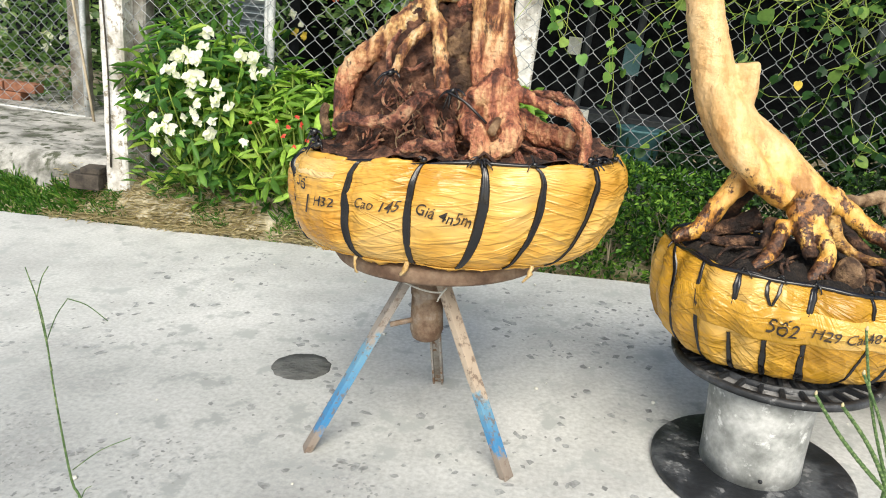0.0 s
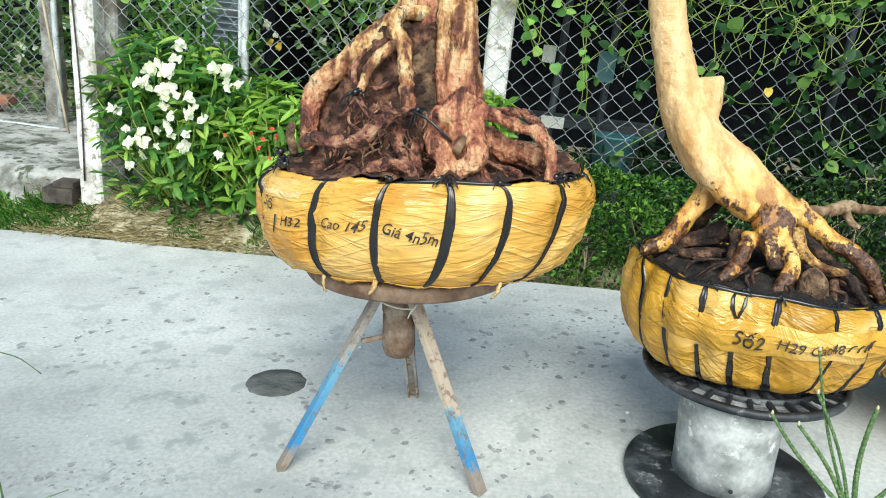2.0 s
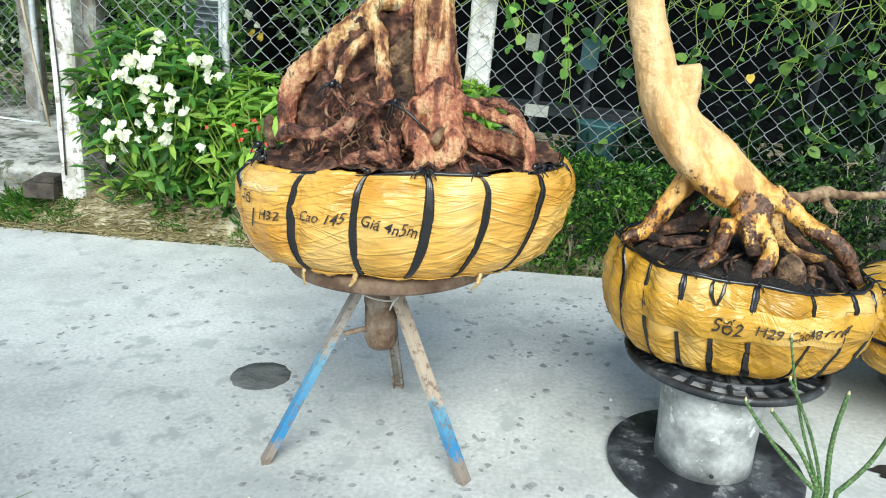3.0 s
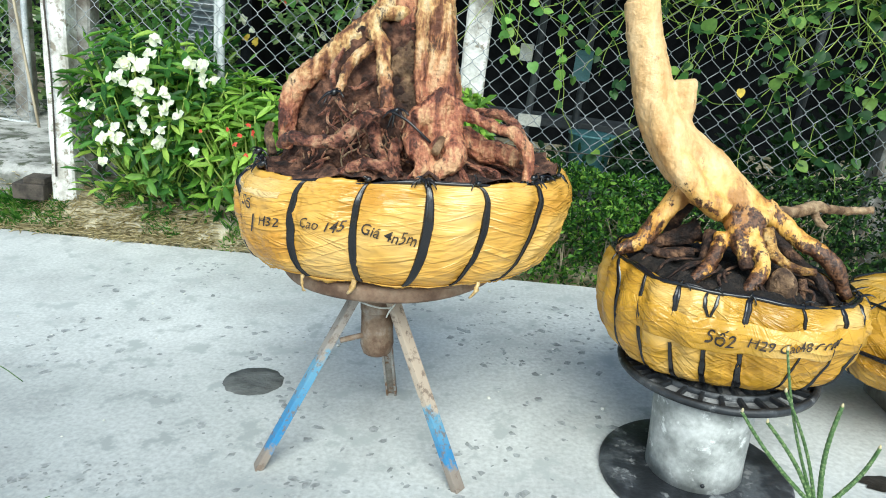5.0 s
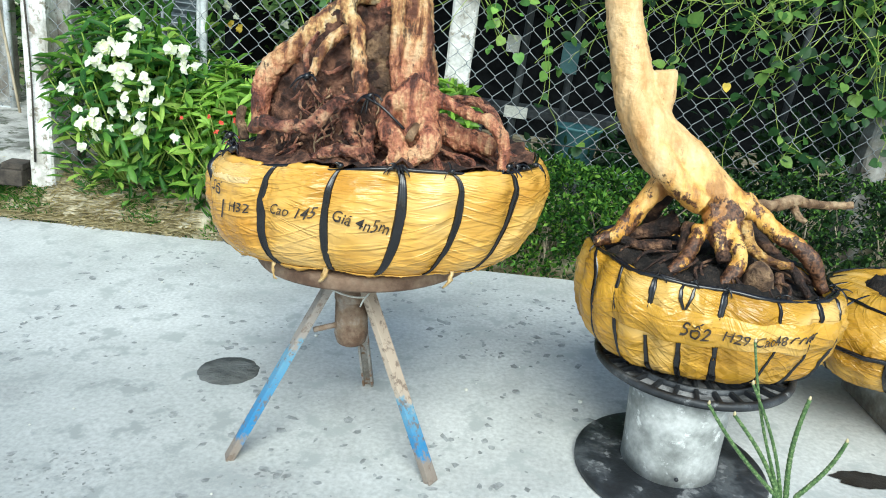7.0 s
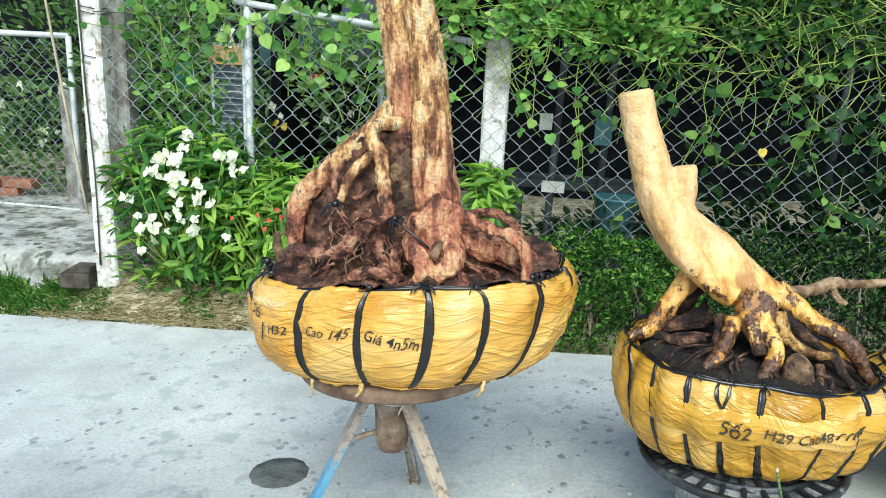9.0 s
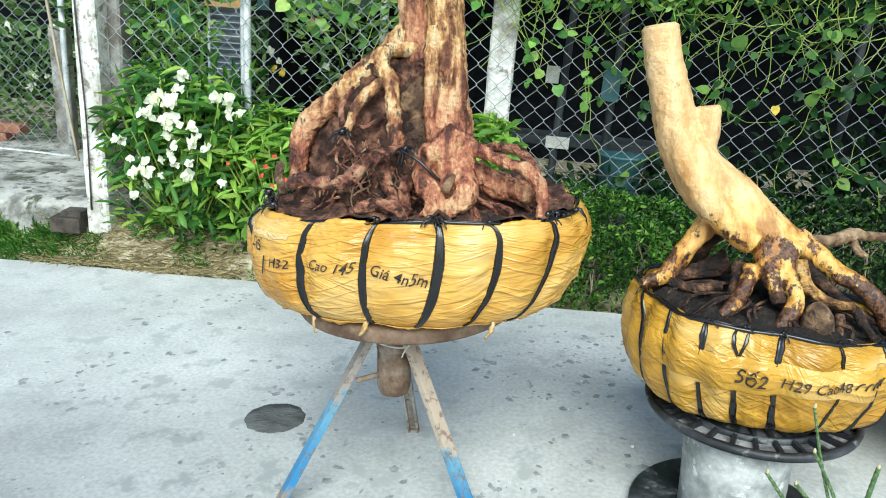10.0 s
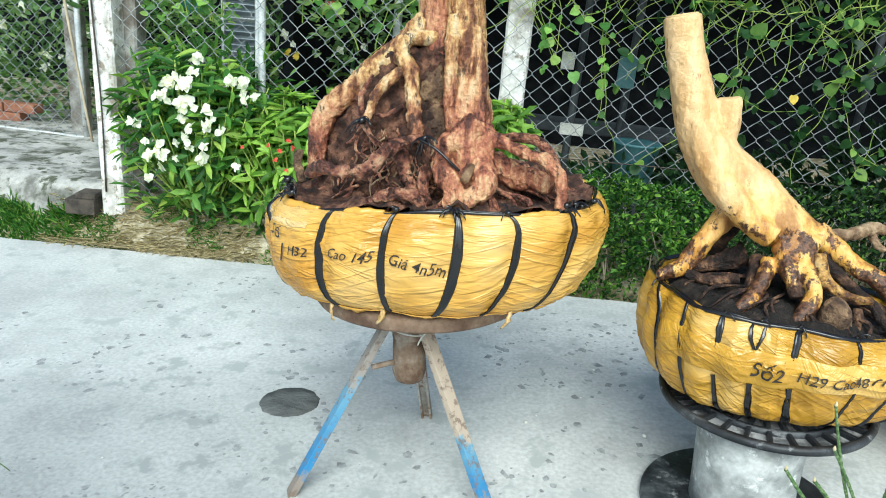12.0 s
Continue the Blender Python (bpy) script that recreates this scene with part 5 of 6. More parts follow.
def yard(x, y, z):
    return YINV @ Vector((x, y, z))


def post_data(u, y, w, d, h, lo=-0.12):
    """A cast post with chipped edges."""
    bm = bmesh.new()
    bmesh.ops.create_cube(bm, size=1, matrix=Matrix.Translation((u, y, (h + lo) / 2)) @ Matrix.Diagonal((w, d, h - lo, 1)))
    bmesh.ops.subdivide_edges(bm, edges=[e for e in bm.edges if abs(e.verts[0].co.z - e.verts[1].co.z) > 0.2], cuts=24)
    bmesh.ops.bevel(bm, geom=[e for e in bm.edges if abs(e.verts[0].co.z - e.verts[1].co.z) > 0.01], offset=0.008, segments=1, affect="EDGES")
    for v in bm.verts:
        v.co += Vector((noise.noise(v.co * 14), noise.noise(v.co * 14 + Vector((5, 0, 0))), 0)) * 0.005
    return bm


tagged(part("fence_post", post_data(-1.647, FY + 0.02, 0.1, 0.09, 1.45), M_WHITEPOST, smooth=False, at=YARD), "whitewashed flaking concrete fence post beside the gate opening", "fence post", "fence posts")
tagged(part("fence_post", post_data(0.003, FY + 0.06, 0.096, 0.08, 1.15), M_WHITEPOST, smooth=False, at=YARD), "short whitewashed concrete fence post overgrown at the top", "fence post", "fence posts")
tagged(part("fence_post", post_data(1.62, FY + 0.05, 0.095, 0.09, 1.1), M_GREYPOST, smooth=False, at=YARD), "mossy grey concrete fence post behind the hedge", "fence post", "fence posts")
tagged(part("brace_post", post_data(-1.585, FY + 0.10, 0.075, 0.08, 1.45), M_GREYPOST, smooth=False, at=YARD), "bare grey concrete post behind the white one", "fence post", "fence posts")

fence = thing("chain_link_fence", "galvanised chain-link fence with diamond mesh and rusty wires", "fence", YARD)
P_ = 0.038


def fence_top(u):
    return 1.4 if u < -0.97 else (1.13 - 0.115 * (u + 0.97) if u < 0 else 1.3)


def chain_data(u0, u1, y, top, low=0.0, thick=0.0016):
    """Zigzag wires hooked into one another; each turn is a short bend."""
    verts, faces = [], []
    for i in range(int((u1 - u0) / P_)):
        a, b = u0 + i * P_, u0 + (i + 1) * P_
        pts, k = [], 0
        while low + k * P_ < top(a):
            left = (k + i) % 2 == 0
            x = a - 0.0015 if left else b + 0.0015
            v, inward = low + k * P_, 0.0035 if left else -0.0035
            wob = 0.012 * noise.noise((x * 2, v * 2, 4))
            jx, jz = 0.003 * noise.noise((x * 3, v * 3, 0)), 0.003 * noise.noise((x * 4, v * 4, 9))
            dy = 0.0025 if left else -0.0025
            pts += [(x + jx + inward, y + wob - dy, v - 0.0055 + jz, thick), (x + jx, y + wob, v + jz, thick), (x + jx + inward, y + wob + dy, v + 0.0055 + jz, thick)]
            k += 1
        v, f = tube_data(pts, 4, 1, cap=False)
        o = len(verts)
        verts += v
        faces += [tuple(n_ + o for n_ in g) for g in f]
    return verts, faces


part("wire_mesh", chain_data(-1.6, 3.4, FY, fence_top), M_GALV, fence, "diamond wire mesh")
for v0, v1 in ((1.075, 1.07), (0.42, 0.40)):
    part("line_wire", tube_data([(-1.62, FY - 0.03, v0, 0.0022), (-0.9, FY - 0.012, v0 - 0.012, 0.0022), (0.0, FY - 0.01, v1 - 0.015, 0.0022), (1.0, FY - 0.01, v1, 0.0022), (3.4, FY - 0.01, v1, 0.0022)], 5, 6), M_DARKWIRE, fence, "rusty tension wire")
for v in (1.09, 1.07, 1.25, 0.9):
    part("tie_wire", tube_data([(-1.647 + 0.058 * math.cos(a), FY + 0.02 + 0.055 * math.sin(a), v + 0.006 * math.sin(a * 2), 0.0022) for a in np.linspace(0, 2 * math.pi, 9)], 5, 2), M_DARKWIRE, fence)
part("upright_wire", tube_data([(-1.665, FY - 0.035, 0.02, 0.004), (-1.658, FY - 0.036, 0.4, 0.0035), (-1.67, FY - 0.036, 0.8, 0.004), (-1.675, FY - 0.035, 1.4, 0.0035)], 5, 5), M_DARKWIRE, fence, "dark twisted wire on the post")
part("pipe_post", tube_data([(-0.992, FY + 0.03, -0.1, 0.015), (-0.994, FY + 0.03, 0.6, 0.015), (-0.998, FY + 0.03, 1.16, 0.017)], 12, 2), M_PIPE, fence, "pale grey pipe upright")
part("pipe_post", tube_data([(-1.02, FY + 0.05, -0.1, 0.011), (-1.02, FY + 0.05, 0.6, 0.011), (-1.025, FY + 0.05, 1.42, 0.011)], 12, 2), M_PIPE, fence, "pale grey pipe upright")
part("top_rail", tube_data([(-1.05, FY + 0.02, 1.14, 0.013), (-0.5, FY + 0.02, 1.076, 0.013), (-0.03, FY + 0.02, 1.022, 0.013)], 12, 2), M_PIPE, fence, "pale grey pipe rail")
part("diagonal_stay", tube_data([(-0.94, FY + 0.025, 1.07, 0.008), (-0.82, FY + 0.03, 1.16, 0.008), (-0.7, FY + 0.04, 1.25, 0.008)], 8, 2), M_PIPE, fence)

gate = thing("wire_gate", "grey pipe gate covered with diamond wire mesh, standing open", "gate", YARD)
GY = 3.6
for nm, a, b in (("stile", (-2.47, -0.02), (-2.47, 1.0)), ("stile", (-3.75, -0.02), (-3.75, 1.0)), ("top_rail", (-3.75, 1.0), (-2.47, 1.0)), ("bottom_rail", (-3.75, 0.0), (-2.47, 0.0))):
    part(nm, tube_data([(a[0], GY, a[1], 0.016), (b[0], GY, b[1], 0.016)], 10, 2), M_PIPE, gate)
part("wire_mesh", chain_data(-3.74, -2.48, GY - 0.014, lambda u: 0.98, 0.02), M_GALV, gate, "diamond wire mesh")
tagged(part("leaning_pole", tube_data([(-2.36, 3.5, -0.02, 0.0075), (-2.43, 3.48, 0.6, 0.0075), (-2.52, 3.46, 1.5, 0.007)], 8, 4, 0.15), M_WOODPOLE, at=YARD), "thin weathered wooden pole leaning by the gate", "pole")
tagged(part("gate_post", post_data(-2.62, 3.78, 0.09, 0.09, 0.72), M_GREYPOST, smooth=False, at=YARD), "stubby grey concrete post behind the gate", "fence post", "fence posts")

# old cement path through the gate opening
pv, pf = [], []
for j, k in enumerate(np.linspace(0, 1, 40)):
    for i, x in enumerate(np.linspace(-4.6, -1.62, 30)):
        near = edge_y(x) + 0.105 + 0.02 * noise.noise((x * 4, 0, 9))
        y = near + (4.6 - near) * k ** 1.3
        pv.append(Vector((x, y, ground_z(x, y) + 0.016 - 0.012 * k + 0.006 * noise.noise((x * 5, y * 9, 4)) - (0.035 if i in (0, 29) or j in (0, 39) else 0))))
for j in range(39):
    for i in range(29):
        pf.append((j * 30 + i, j * 30 + i + 1, (j + 1) * 30 + i + 1, (j + 1) * 30 + i))
tagged(part("path", (pv, pf), M_PATH), "mottled grey cement path with moss through the gate opening", "path", kind="structure")

# stepped dark block beside the post
blk = thing("stepped_block", "dark mossy stepped cement block lying beside the white post", "block", YARD)
part("lower_step", box_data(0.125, 0.1, 0.066, Matrix.Translation((-1.772, FY - 0.03, -0.050)) @ Matrix.Rotation(0.15, 4, "Z"), 0.005), M_BLOCK, blk, smooth=False)
part("upper_step", box_data(0.085, 0.09, 0.026, Matrix.Translation((-1.752, FY - 0.02, -0.004)) @ Matrix.Rotation(0.15, 4, "Z"), 0.005), M_BLOCK, blk, smooth=False)

# ---------------------------------------------------------------- planting


def cloud(count, centre, radii, size, spread=0.35, lift=0.3, out=0.8, flat=0.5, ratio=0.3, shell=0.5, face=(0, 0, 1)):
    """Leaf rows in an uneven ellipsoid, pointing outwards and drooping."""
    rows = []
    c, r = Vector(centre), Vector(radii)
    while len(rows) < count:
        d = rand_dir()
        k = rng.random() ** shell
        p = Vector((c.x + d.x * r.x * k, c.y + d.y * r.y * k, c.z + d.z * r.z * k))
        if noise.noise(p * 7) < -0.12 - 0.25 * rng.random():
            continue
        way = (Vector((d.x, d.y, d.z * 0.4 + lift)) * out + rand_dir() * spread)
        up = Vector(face) * flat + rand_dir() * 0.5
        l = size * rng.uniform(0.6, 1.25)
        rows.append((p, way, up, l, l * ratio * rng.uniform(0.8, 1.2)))
    return rows


def whorls(count, centre, radii, size, ratio=0.24, leaves=7):
    """Rosettes of long leaves at shoot tips, with their stems."""
    rows, stems_ = [], []
    c, r = Vector(centre), Vector(radii)
    for _ in range(count):
        d = rand_dir(0.35)
        d.y = -abs(d.y) if rng.random() < 0.7 else d.y
        k = rng.uniform(0.45, 1.0)
        p = Vector((c.x + d.x * r.x * k, c.y + d.y * r.y * k, c.z + d.z * r.z * k))
        ax = (d * 0.7 + Vector((0, -0.25, 0.8))).normalized()
        side = ax.orthogonal().normalized()
        base = Vector((c.x + d.x * r.x * 0.25, c.y + d.y * r.y * 0.2, c.z - r.z * 0.9))
        stems_.append(tube_data([(*base, 0.004), (*base.lerp(p, 0.5), 0.0035), (*p, 0.0025)], 5, 3))
        for lv in range(leaves):
            w = 2 * math.pi * lv / leaves * 1.6 + rng.uniform(-0.3, 0.3)
            tier = rng.uniform(-0.06, 0.012)
            dd = Matrix.Rotation(w, 3, ax) @ side
            l = size * rng.uniform(0.65, 1.2)
            rows.append((p + ax * tier, dd + ax * rng.uniform(-0.15, 0.45), ax, l, l * ratio * rng.uniform(0.8, 1.25)))
    return rows, stems_


def flower_data(p, size, k=6):
    """A loose double blossom: crumpled overlapping petals."""
    rows = []
    tip = Vector((rng.gauss(0, 0.35), -1, rng.gauss(0.25, 0.35))).normalized()
    a = tip.orthogonal().normalized()
    for i in range(k):
        d = Matrix.Rotation(2 * math.pi * i / k * 1.4 + rng.uniform(-0.4, 0.4), 3, tip) @ a
        rows.append((p + rand_dir() * size * 0.15, d + tip * rng.uniform(-0.15, 0.45), tip + rand_dir() * 0.7, size * rng.uniform(0.6, 1.2), size * rng.uniform(0.6, 1.1)))
    return leaves_data(rows, LEAF_ROUND)


def bloom(px, py):
    """Yard place from the shares across and up the bush."""
    return yard(-1.178 + (px - 265) * 0.00229, FY - 0.24, 0.696 + (105 - py) * 0.0021)


bush = thing("flowering_bush", "leafy green balsam bush with white flowers against the fence", "bush", YARD, "balsam bushes")
rw1, st1 = whorls(135, yard(-1.2, FY - 0.02, 0.49), (0.38, 0.24, 0.36), 0.088, 0.3)
rw2 = cloud(650, yard(-1.18, FY + 0.08, 0.48), (0.42, 0.24, 0.36), 0.1, ratio=0.26)
rw2 += cloud(700, yard(-1.0, FY - 0.0, 0.17), (0.6, 0.11, 0.15), 0.06, ratio=0.3)
rw2 += cloud(140, yard(-1.3, FY - 0.02, 0.27), (0.24, 0.16, 0.16), 0.07, ratio=0.28)
part("foliage", leaves_data(rw1 + rw2), L_BALSAM, bush)
tagged(part("stem_tangle", joined(*st1), L_STEM, bush), kind="stuff")
FLOWERS = [(265, 105, 5), (235, 128, 3), (290, 98, 4), (280, 135, 4), (285, 150, 3), (262, 118, 4), (375, 95, 3), (385, 110, 3), (372, 122, 2), (300, 62, 2), (318, 60, 1), (322, 155, 3), (318, 178, 3), (330, 182, 2), (270, 175, 2), (276, 205, 2), (268, 210, 2), (215, 220, 3), (240, 236, 3), (252, 242, 1), (292, 242, 2), (222, 262, 2), (312, 215, 1), (185, 178, 2), (200, 205, 1), (370, 258, 1)]
for px, py, k in FLOWERS:
    c = bloom(px, py)
    for _ in range(k):
        part("white_flower", flower_data(c + Vector((rng.gauss(0, 0.02), rng.gauss(0, 0.012), rng.gauss(0, 0.02))), rng.uniform(0.017, 0.03)), L_WHITE, bush, "white balsam blossom")

bush_r = thing("flowering_bush", "bright green balsam bush with small red flowers behind the fence", "bush", YARD, "balsam bushes")
rw1, st1 = whorls(170, yard(-0.78, FY - 0.03, 0.38), (0.36, 0.2, 0.29), 0.085, 0.3)
rw2 = cloud(550, yard(-0.76, FY + 0.1, 0.32), (0.4, 0.18, 0.3), 0.08, ratio=0.28)
part("foliage", leaves_data(rw1 + rw2), L_BALSAM_B, bush_r)
tagged(part("stem_tangle", joined(*st1), L_STEM, bush_r), kind="stuff")
for px, py, s in ((470, 288, 0.026), (455, 200, 0.012), (462, 215, 0.013), (440, 218, 0.012), (430, 235, 0.011), (470, 240, 0.012), (375, 215, 0.009), (448, 252, 0.010), (420, 210, 0.009)):
    part("red_flower", flower_data(bloom(px, py), s), L_RED, bush_r, "small red balsam blossom")

sprout = thing("young_plant", "young bright green leafy plant at the foot of the white post", "plant", YARD, "balsam bushes")
rw1, st1 = whorls(28, yard(0.03, FY - 0.05, 0.54), (0.13, 0.09, 0.12), 0.095, 0.25)
part("foliage", leaves_data(rw1), L_BALSAM_B, sprout)
part("stems", joined(*st1, tube_data([(0.0, FY - 0.05, -0.03, 0.006), (0.0, FY - 0.05, 0.45, 0.005)], 5, 2)), L_STEM, sprout)
part("white_flower", flower_data(Vector((-0.01, FY - 0.1, 0.45)), 0.02), L_WHITE, sprout)

# clipped low hedge along the pavement: brighter green at its near end, darker green beyond


def hedge_rows(count, x0, x1, gap):
    out = []
    while len(out) < count:
        x = rng.uniform(x0, x1) + rng.gauss(0, 0.05)
        lo = edge_y(x)
        y = lo + (2.60 - lo) * rng.random() ** 1.5
        top = 0.37 + 0.06 * noise.noise((x * 3, y * 3, 0)) + 0.04 * noise.noise((x * 9, y * 9, 0)) - 0.12 * max(0, 1 - (y - lo) / 0.12) - 0.12 * max(0.0, 0.5 - x)
        z = top * (1 - rng.random() ** 1.8)
        p = Vector((x, y + 0.03 * noise.noise((x * 8, z * 8, 3)), z - 0.01))
        if noise.noise(p * 13) < gap or x < 0.1:
            continue
        l = rng.uniform(0.014, 0.03)
        out.append((p, rand_dir(0.4) + Vector((0, -0.5, 0)), rand_dir(0.8) + Vector((0, -0.5, 0.3)), l, l * rng.uniform(0.32, 0.55)))
    return out


def hedge_thing(label, rows, leaf, x0, x1, stems_):
    hedge = thing("hedge", label, "hedge", HOME, "hedge along the fence")
    part("foliage", leaves_data(rows), leaf, hedge)
    twigs = []
    for _ in range(stems_):
        x = rng.uniform(x0, x1)
        y = rng.uniform(edge_y(x) + 0.08, 2.57)
        twigs.append(tube_data([(x, y, -0.03, 0.004), (x + rng.uniform(-0.05, 0.05), y, 0.15, 0.003), (x + rng.uniform(-0.1, 0.1), y - 0.03, 0.27, 0.0015)], 4, 2))
    tagged(part("twig_tangle", joined(*twigs), M_WOODPOLE, hedge), kind="stuff")


hedge_thing("low bright green small-leaved hedge along the fence foot", hedge_rows(9000, 0.12, 0.8, -0.12), L_HEDGE_Y, 0.15, 0.8, 60)
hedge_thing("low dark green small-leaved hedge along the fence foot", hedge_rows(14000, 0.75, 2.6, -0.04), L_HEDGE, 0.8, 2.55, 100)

# vines on the fence
vine = thing("vine", "twining green vine with round leaves climbing over the fence", "vine", YARD)
strands, rows = [], []


def strand(p, way, steps, droop, leaf, every, thick=0.0028, wander=0.5):
    pts, p, way = [], Vector(p), Vector(way).normalized()
    for i in range(steps):
        pts.append((*p, thick * (1 - 0.5 * i / steps)))
        way = (way + Vector((rng.gauss(0, wander), rng.gauss(0, wander * 0.25) + (FY - 0.04 - p.y) * 3, rng.gauss(0, wander) - droop)) * 0.45).normalized()
        p = p + way * 0.04
        if rng.random() < every:
            for _ in range(rng.choice((1, 1, 2))):
                l = leaf * rng.uniform(0.55, 1.25)
                d = rand_dir(-0.1) + Vector((0, -0.5, -0.2))
                rows.append((p.copy(), d, Vector((0, -1, 0.6)) + rand_dir() * 0.5, l, l * rng.uniform(0.75, 1.0)))
    if len(pts) > 2:
        strands.append(tube_data(pts, 4, 2, cap=False))


for _ in range(250):
    u = rng.uniform(-0.2, 3.2)
    strand((u, FY - 0.03, rng.uniform(1.06, 1.36)), (rng.uniform(-1, 1), 0, rng.uniform(-0.6, 0.3)), rng.randint(10, 22), 0.06, 0.038, 0.3, 0.0022)
for _ in range(18):
    u = rng.uniform(0.5, 3.2)
    strand((u, FY - 0.02, rng.uniform(0.95, 1.25)), (rng.uniform(-0.4, 0.4), 0, -1), rng.randint(8, 20), 0.22, 0.04, 0.42, 0.0022)
for _ in range(60):
    u = rng.uniform(1.15, 3.2)
    strand((u, FY + 0.02, rng.uniform(0.35, 1.2)), (rng.uniform(-1, 1), 0, rng.uniform(-1, 0.6)), rng.randint(8, 18), 0.1, 0.046, 0.65, 0.0018)
for _ in range(30):
    u = rng.uniform(-1.55, -1.0)
    strand((u, FY + 0.03, rng.uniform(0.7, 1.2)), (rng.uniform(-0.4, 0.4), 0, 1), rng.randint(8, 16), -0.05, 0.045, 0.5)
for _ in range(22):
    u = rng.uniform(-0.9, -0.1)
    strand((u, FY + 0.04, rng.uniform(0.7, 1.05)), (rng.uniform(-0.6, 0.6), 0, 0.8), rng.randint(7, 14), 0.0, 0.05, 0.6)
before = len(rows)
for _ in range(230):
    u = rng.uniform(-0.1, 2.6)
    strand((u, FY - 0.05, rng.uniform(0.95, 1.34)), (rng.uniform(-1, 1), 0, rng.uniform(-0.5, 0.9)), rng.randint(4, 10), 0.03, 0.013, 0.95, 0.0026, 0.8)
spikes, rows = rows[before:], rows[:before]
tagged(part("stem_tangle", joined(*strands), L_STEM, vine, "pale green twining stems"), kind="stuff")
# High leaves on the left take the sunlit colour.
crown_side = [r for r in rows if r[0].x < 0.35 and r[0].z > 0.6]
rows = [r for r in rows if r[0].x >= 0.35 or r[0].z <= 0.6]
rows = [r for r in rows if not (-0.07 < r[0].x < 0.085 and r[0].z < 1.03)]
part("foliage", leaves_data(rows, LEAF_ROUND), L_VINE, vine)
SUNNY = (0, -1.2, 1.0)
crown = crown_side + spikes + cloud(2300, (1.0, FY + 0.04, 1.26), (1.7, 0.16, 0.20), 0.036, ratio=0.75, face=SUNNY)
crown += cloud(620, (-1.36, FY + 0.14, 1.0), (0.24, 0.12, 0.4), 0.036, ratio=0.5, face=SUNNY)
crown += cloud(170, (-0.5, FY + 0.2, 1.0), (0.3, 0.14, 0.22), 0.042, ratio=0.6, face=SUNNY)
crown += cloud(700, (0.75, FY - 0.05, 1.12), (0.95, 0.07, 0.15), 0.033, ratio=0.75, face=SUNNY)
crown += cloud(520, (0.35, FY - 0.05, 1.12), (0.45, 0.07, 0.15), 0.034, ratio=0.75, face=SUNNY)
crown = [r for r in crown if not (-0.07 < r[0].x < 0.085 and r[0].z < 1.03)]
# Beyond 0.75 the shade is coloured in: fewer sunlit leaves, more dark ones.
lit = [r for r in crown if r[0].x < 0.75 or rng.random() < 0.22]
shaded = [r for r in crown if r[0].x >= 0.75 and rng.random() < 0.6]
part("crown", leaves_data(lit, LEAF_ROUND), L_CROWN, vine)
part("shaded_leaves", leaves_data(shaded, LEAF_ROUND), L_VINE, vine, "crown leaves with shade put into their darker green")
yl = yard(1.03, FY - 0.06, 0.69)
part("yellow_leaf", leaves_data([(yl, Vector((0.2, -0.2, -1)), Vector((0, -1, 0)), 0.034, 0.03)], LEAF_ROUND), L_YELLOW, vine, "single yellowed leaf")

# dim shrubbery in the shade behind the fence
back = thing("shade_shrubs", "dense dark green shrubs in the shade behind the fence", "shrubs", YARD, kind="stuff")
rows = []
rows += cloud(2600, (-3.0, 4.5, 0.9), (1.7, 0.5, 1.0), 0.085, ratio=0.45)
rows += cloud(1000, (-2.1, 3.75, 0.85), (0.45, 0.3, 0.75), 0.075, ratio=0.5)
rows += cloud(420, (-1.35, 3.75, 0.5), (0.4, 0.25, 0.3), 0.07, ratio=0.5)
rows += cloud(700, (-2.2, 4.3, 1.7), (2.2, 0.5, 0.6), 0.09, ratio=0.5)
rows += cloud(620, (-0.72, 3.2, 0.88), (0.34, 0.16, 0.34), 0.05, ratio=0.5, face=SUNNY)
rows += cloud(1100, (-3.1, 4.05, 0.3), (0.9, 0.2, 0.4), 0.065, ratio=0.55)
part("foliage", leaves_data(rows), L_FAR, back)
# Dark leaves added low down to hide the pale ground and imitate shade.
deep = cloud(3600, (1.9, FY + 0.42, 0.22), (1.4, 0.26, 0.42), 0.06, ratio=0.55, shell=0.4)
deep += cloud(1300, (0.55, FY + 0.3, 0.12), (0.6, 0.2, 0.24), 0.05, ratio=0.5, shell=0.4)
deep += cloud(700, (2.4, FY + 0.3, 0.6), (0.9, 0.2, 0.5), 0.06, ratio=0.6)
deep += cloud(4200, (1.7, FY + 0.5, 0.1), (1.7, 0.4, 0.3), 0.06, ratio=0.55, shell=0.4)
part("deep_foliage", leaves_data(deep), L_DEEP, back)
spots = thing("shrub_flowers", "scattered pale and yellow flowers among the shade plants", "flowers", YARD, kind="stuff")
bits = [flower_data(yard(x, 2.95, z), 0.02) for x, z in ((-0.951, 0.786), (-0.910, 0.773))]
part("yellow_flowers", joined(*bits), L_YELLOW, spots)
bits = [flower_data(Vector((rng.uniform(-3.6, -2.4), rng.uniform(3.95, 4.3), rng.uniform(0.3, 0.7))), rng.uniform(0.03, 0.05)) for _ in range(26)]
bits += [flower_data(yard(x, 2.95, z), 0.022) for x, z in ((-0.956, 0.863), (-0.923, 0.823), (-0.888, 1.054), (-0.712, 0.801), (-0.701, 1.065))]
bits += [flower_data(yard(-1.2, 3.7, 1.08), 0.05), flower_data(yard(-0.78, 3.6, 0.80), 0.03), flower_data(yard(-0.95, 3.3, 1.1), 0.05), flower_data(yard(-1.3, 3.3, 1.2), 0.06), flower_data(yard(-0.7, 3.1, 0.7), 0.02)]
part("white_flowers", joined(*bits), L_WHITE, spots)
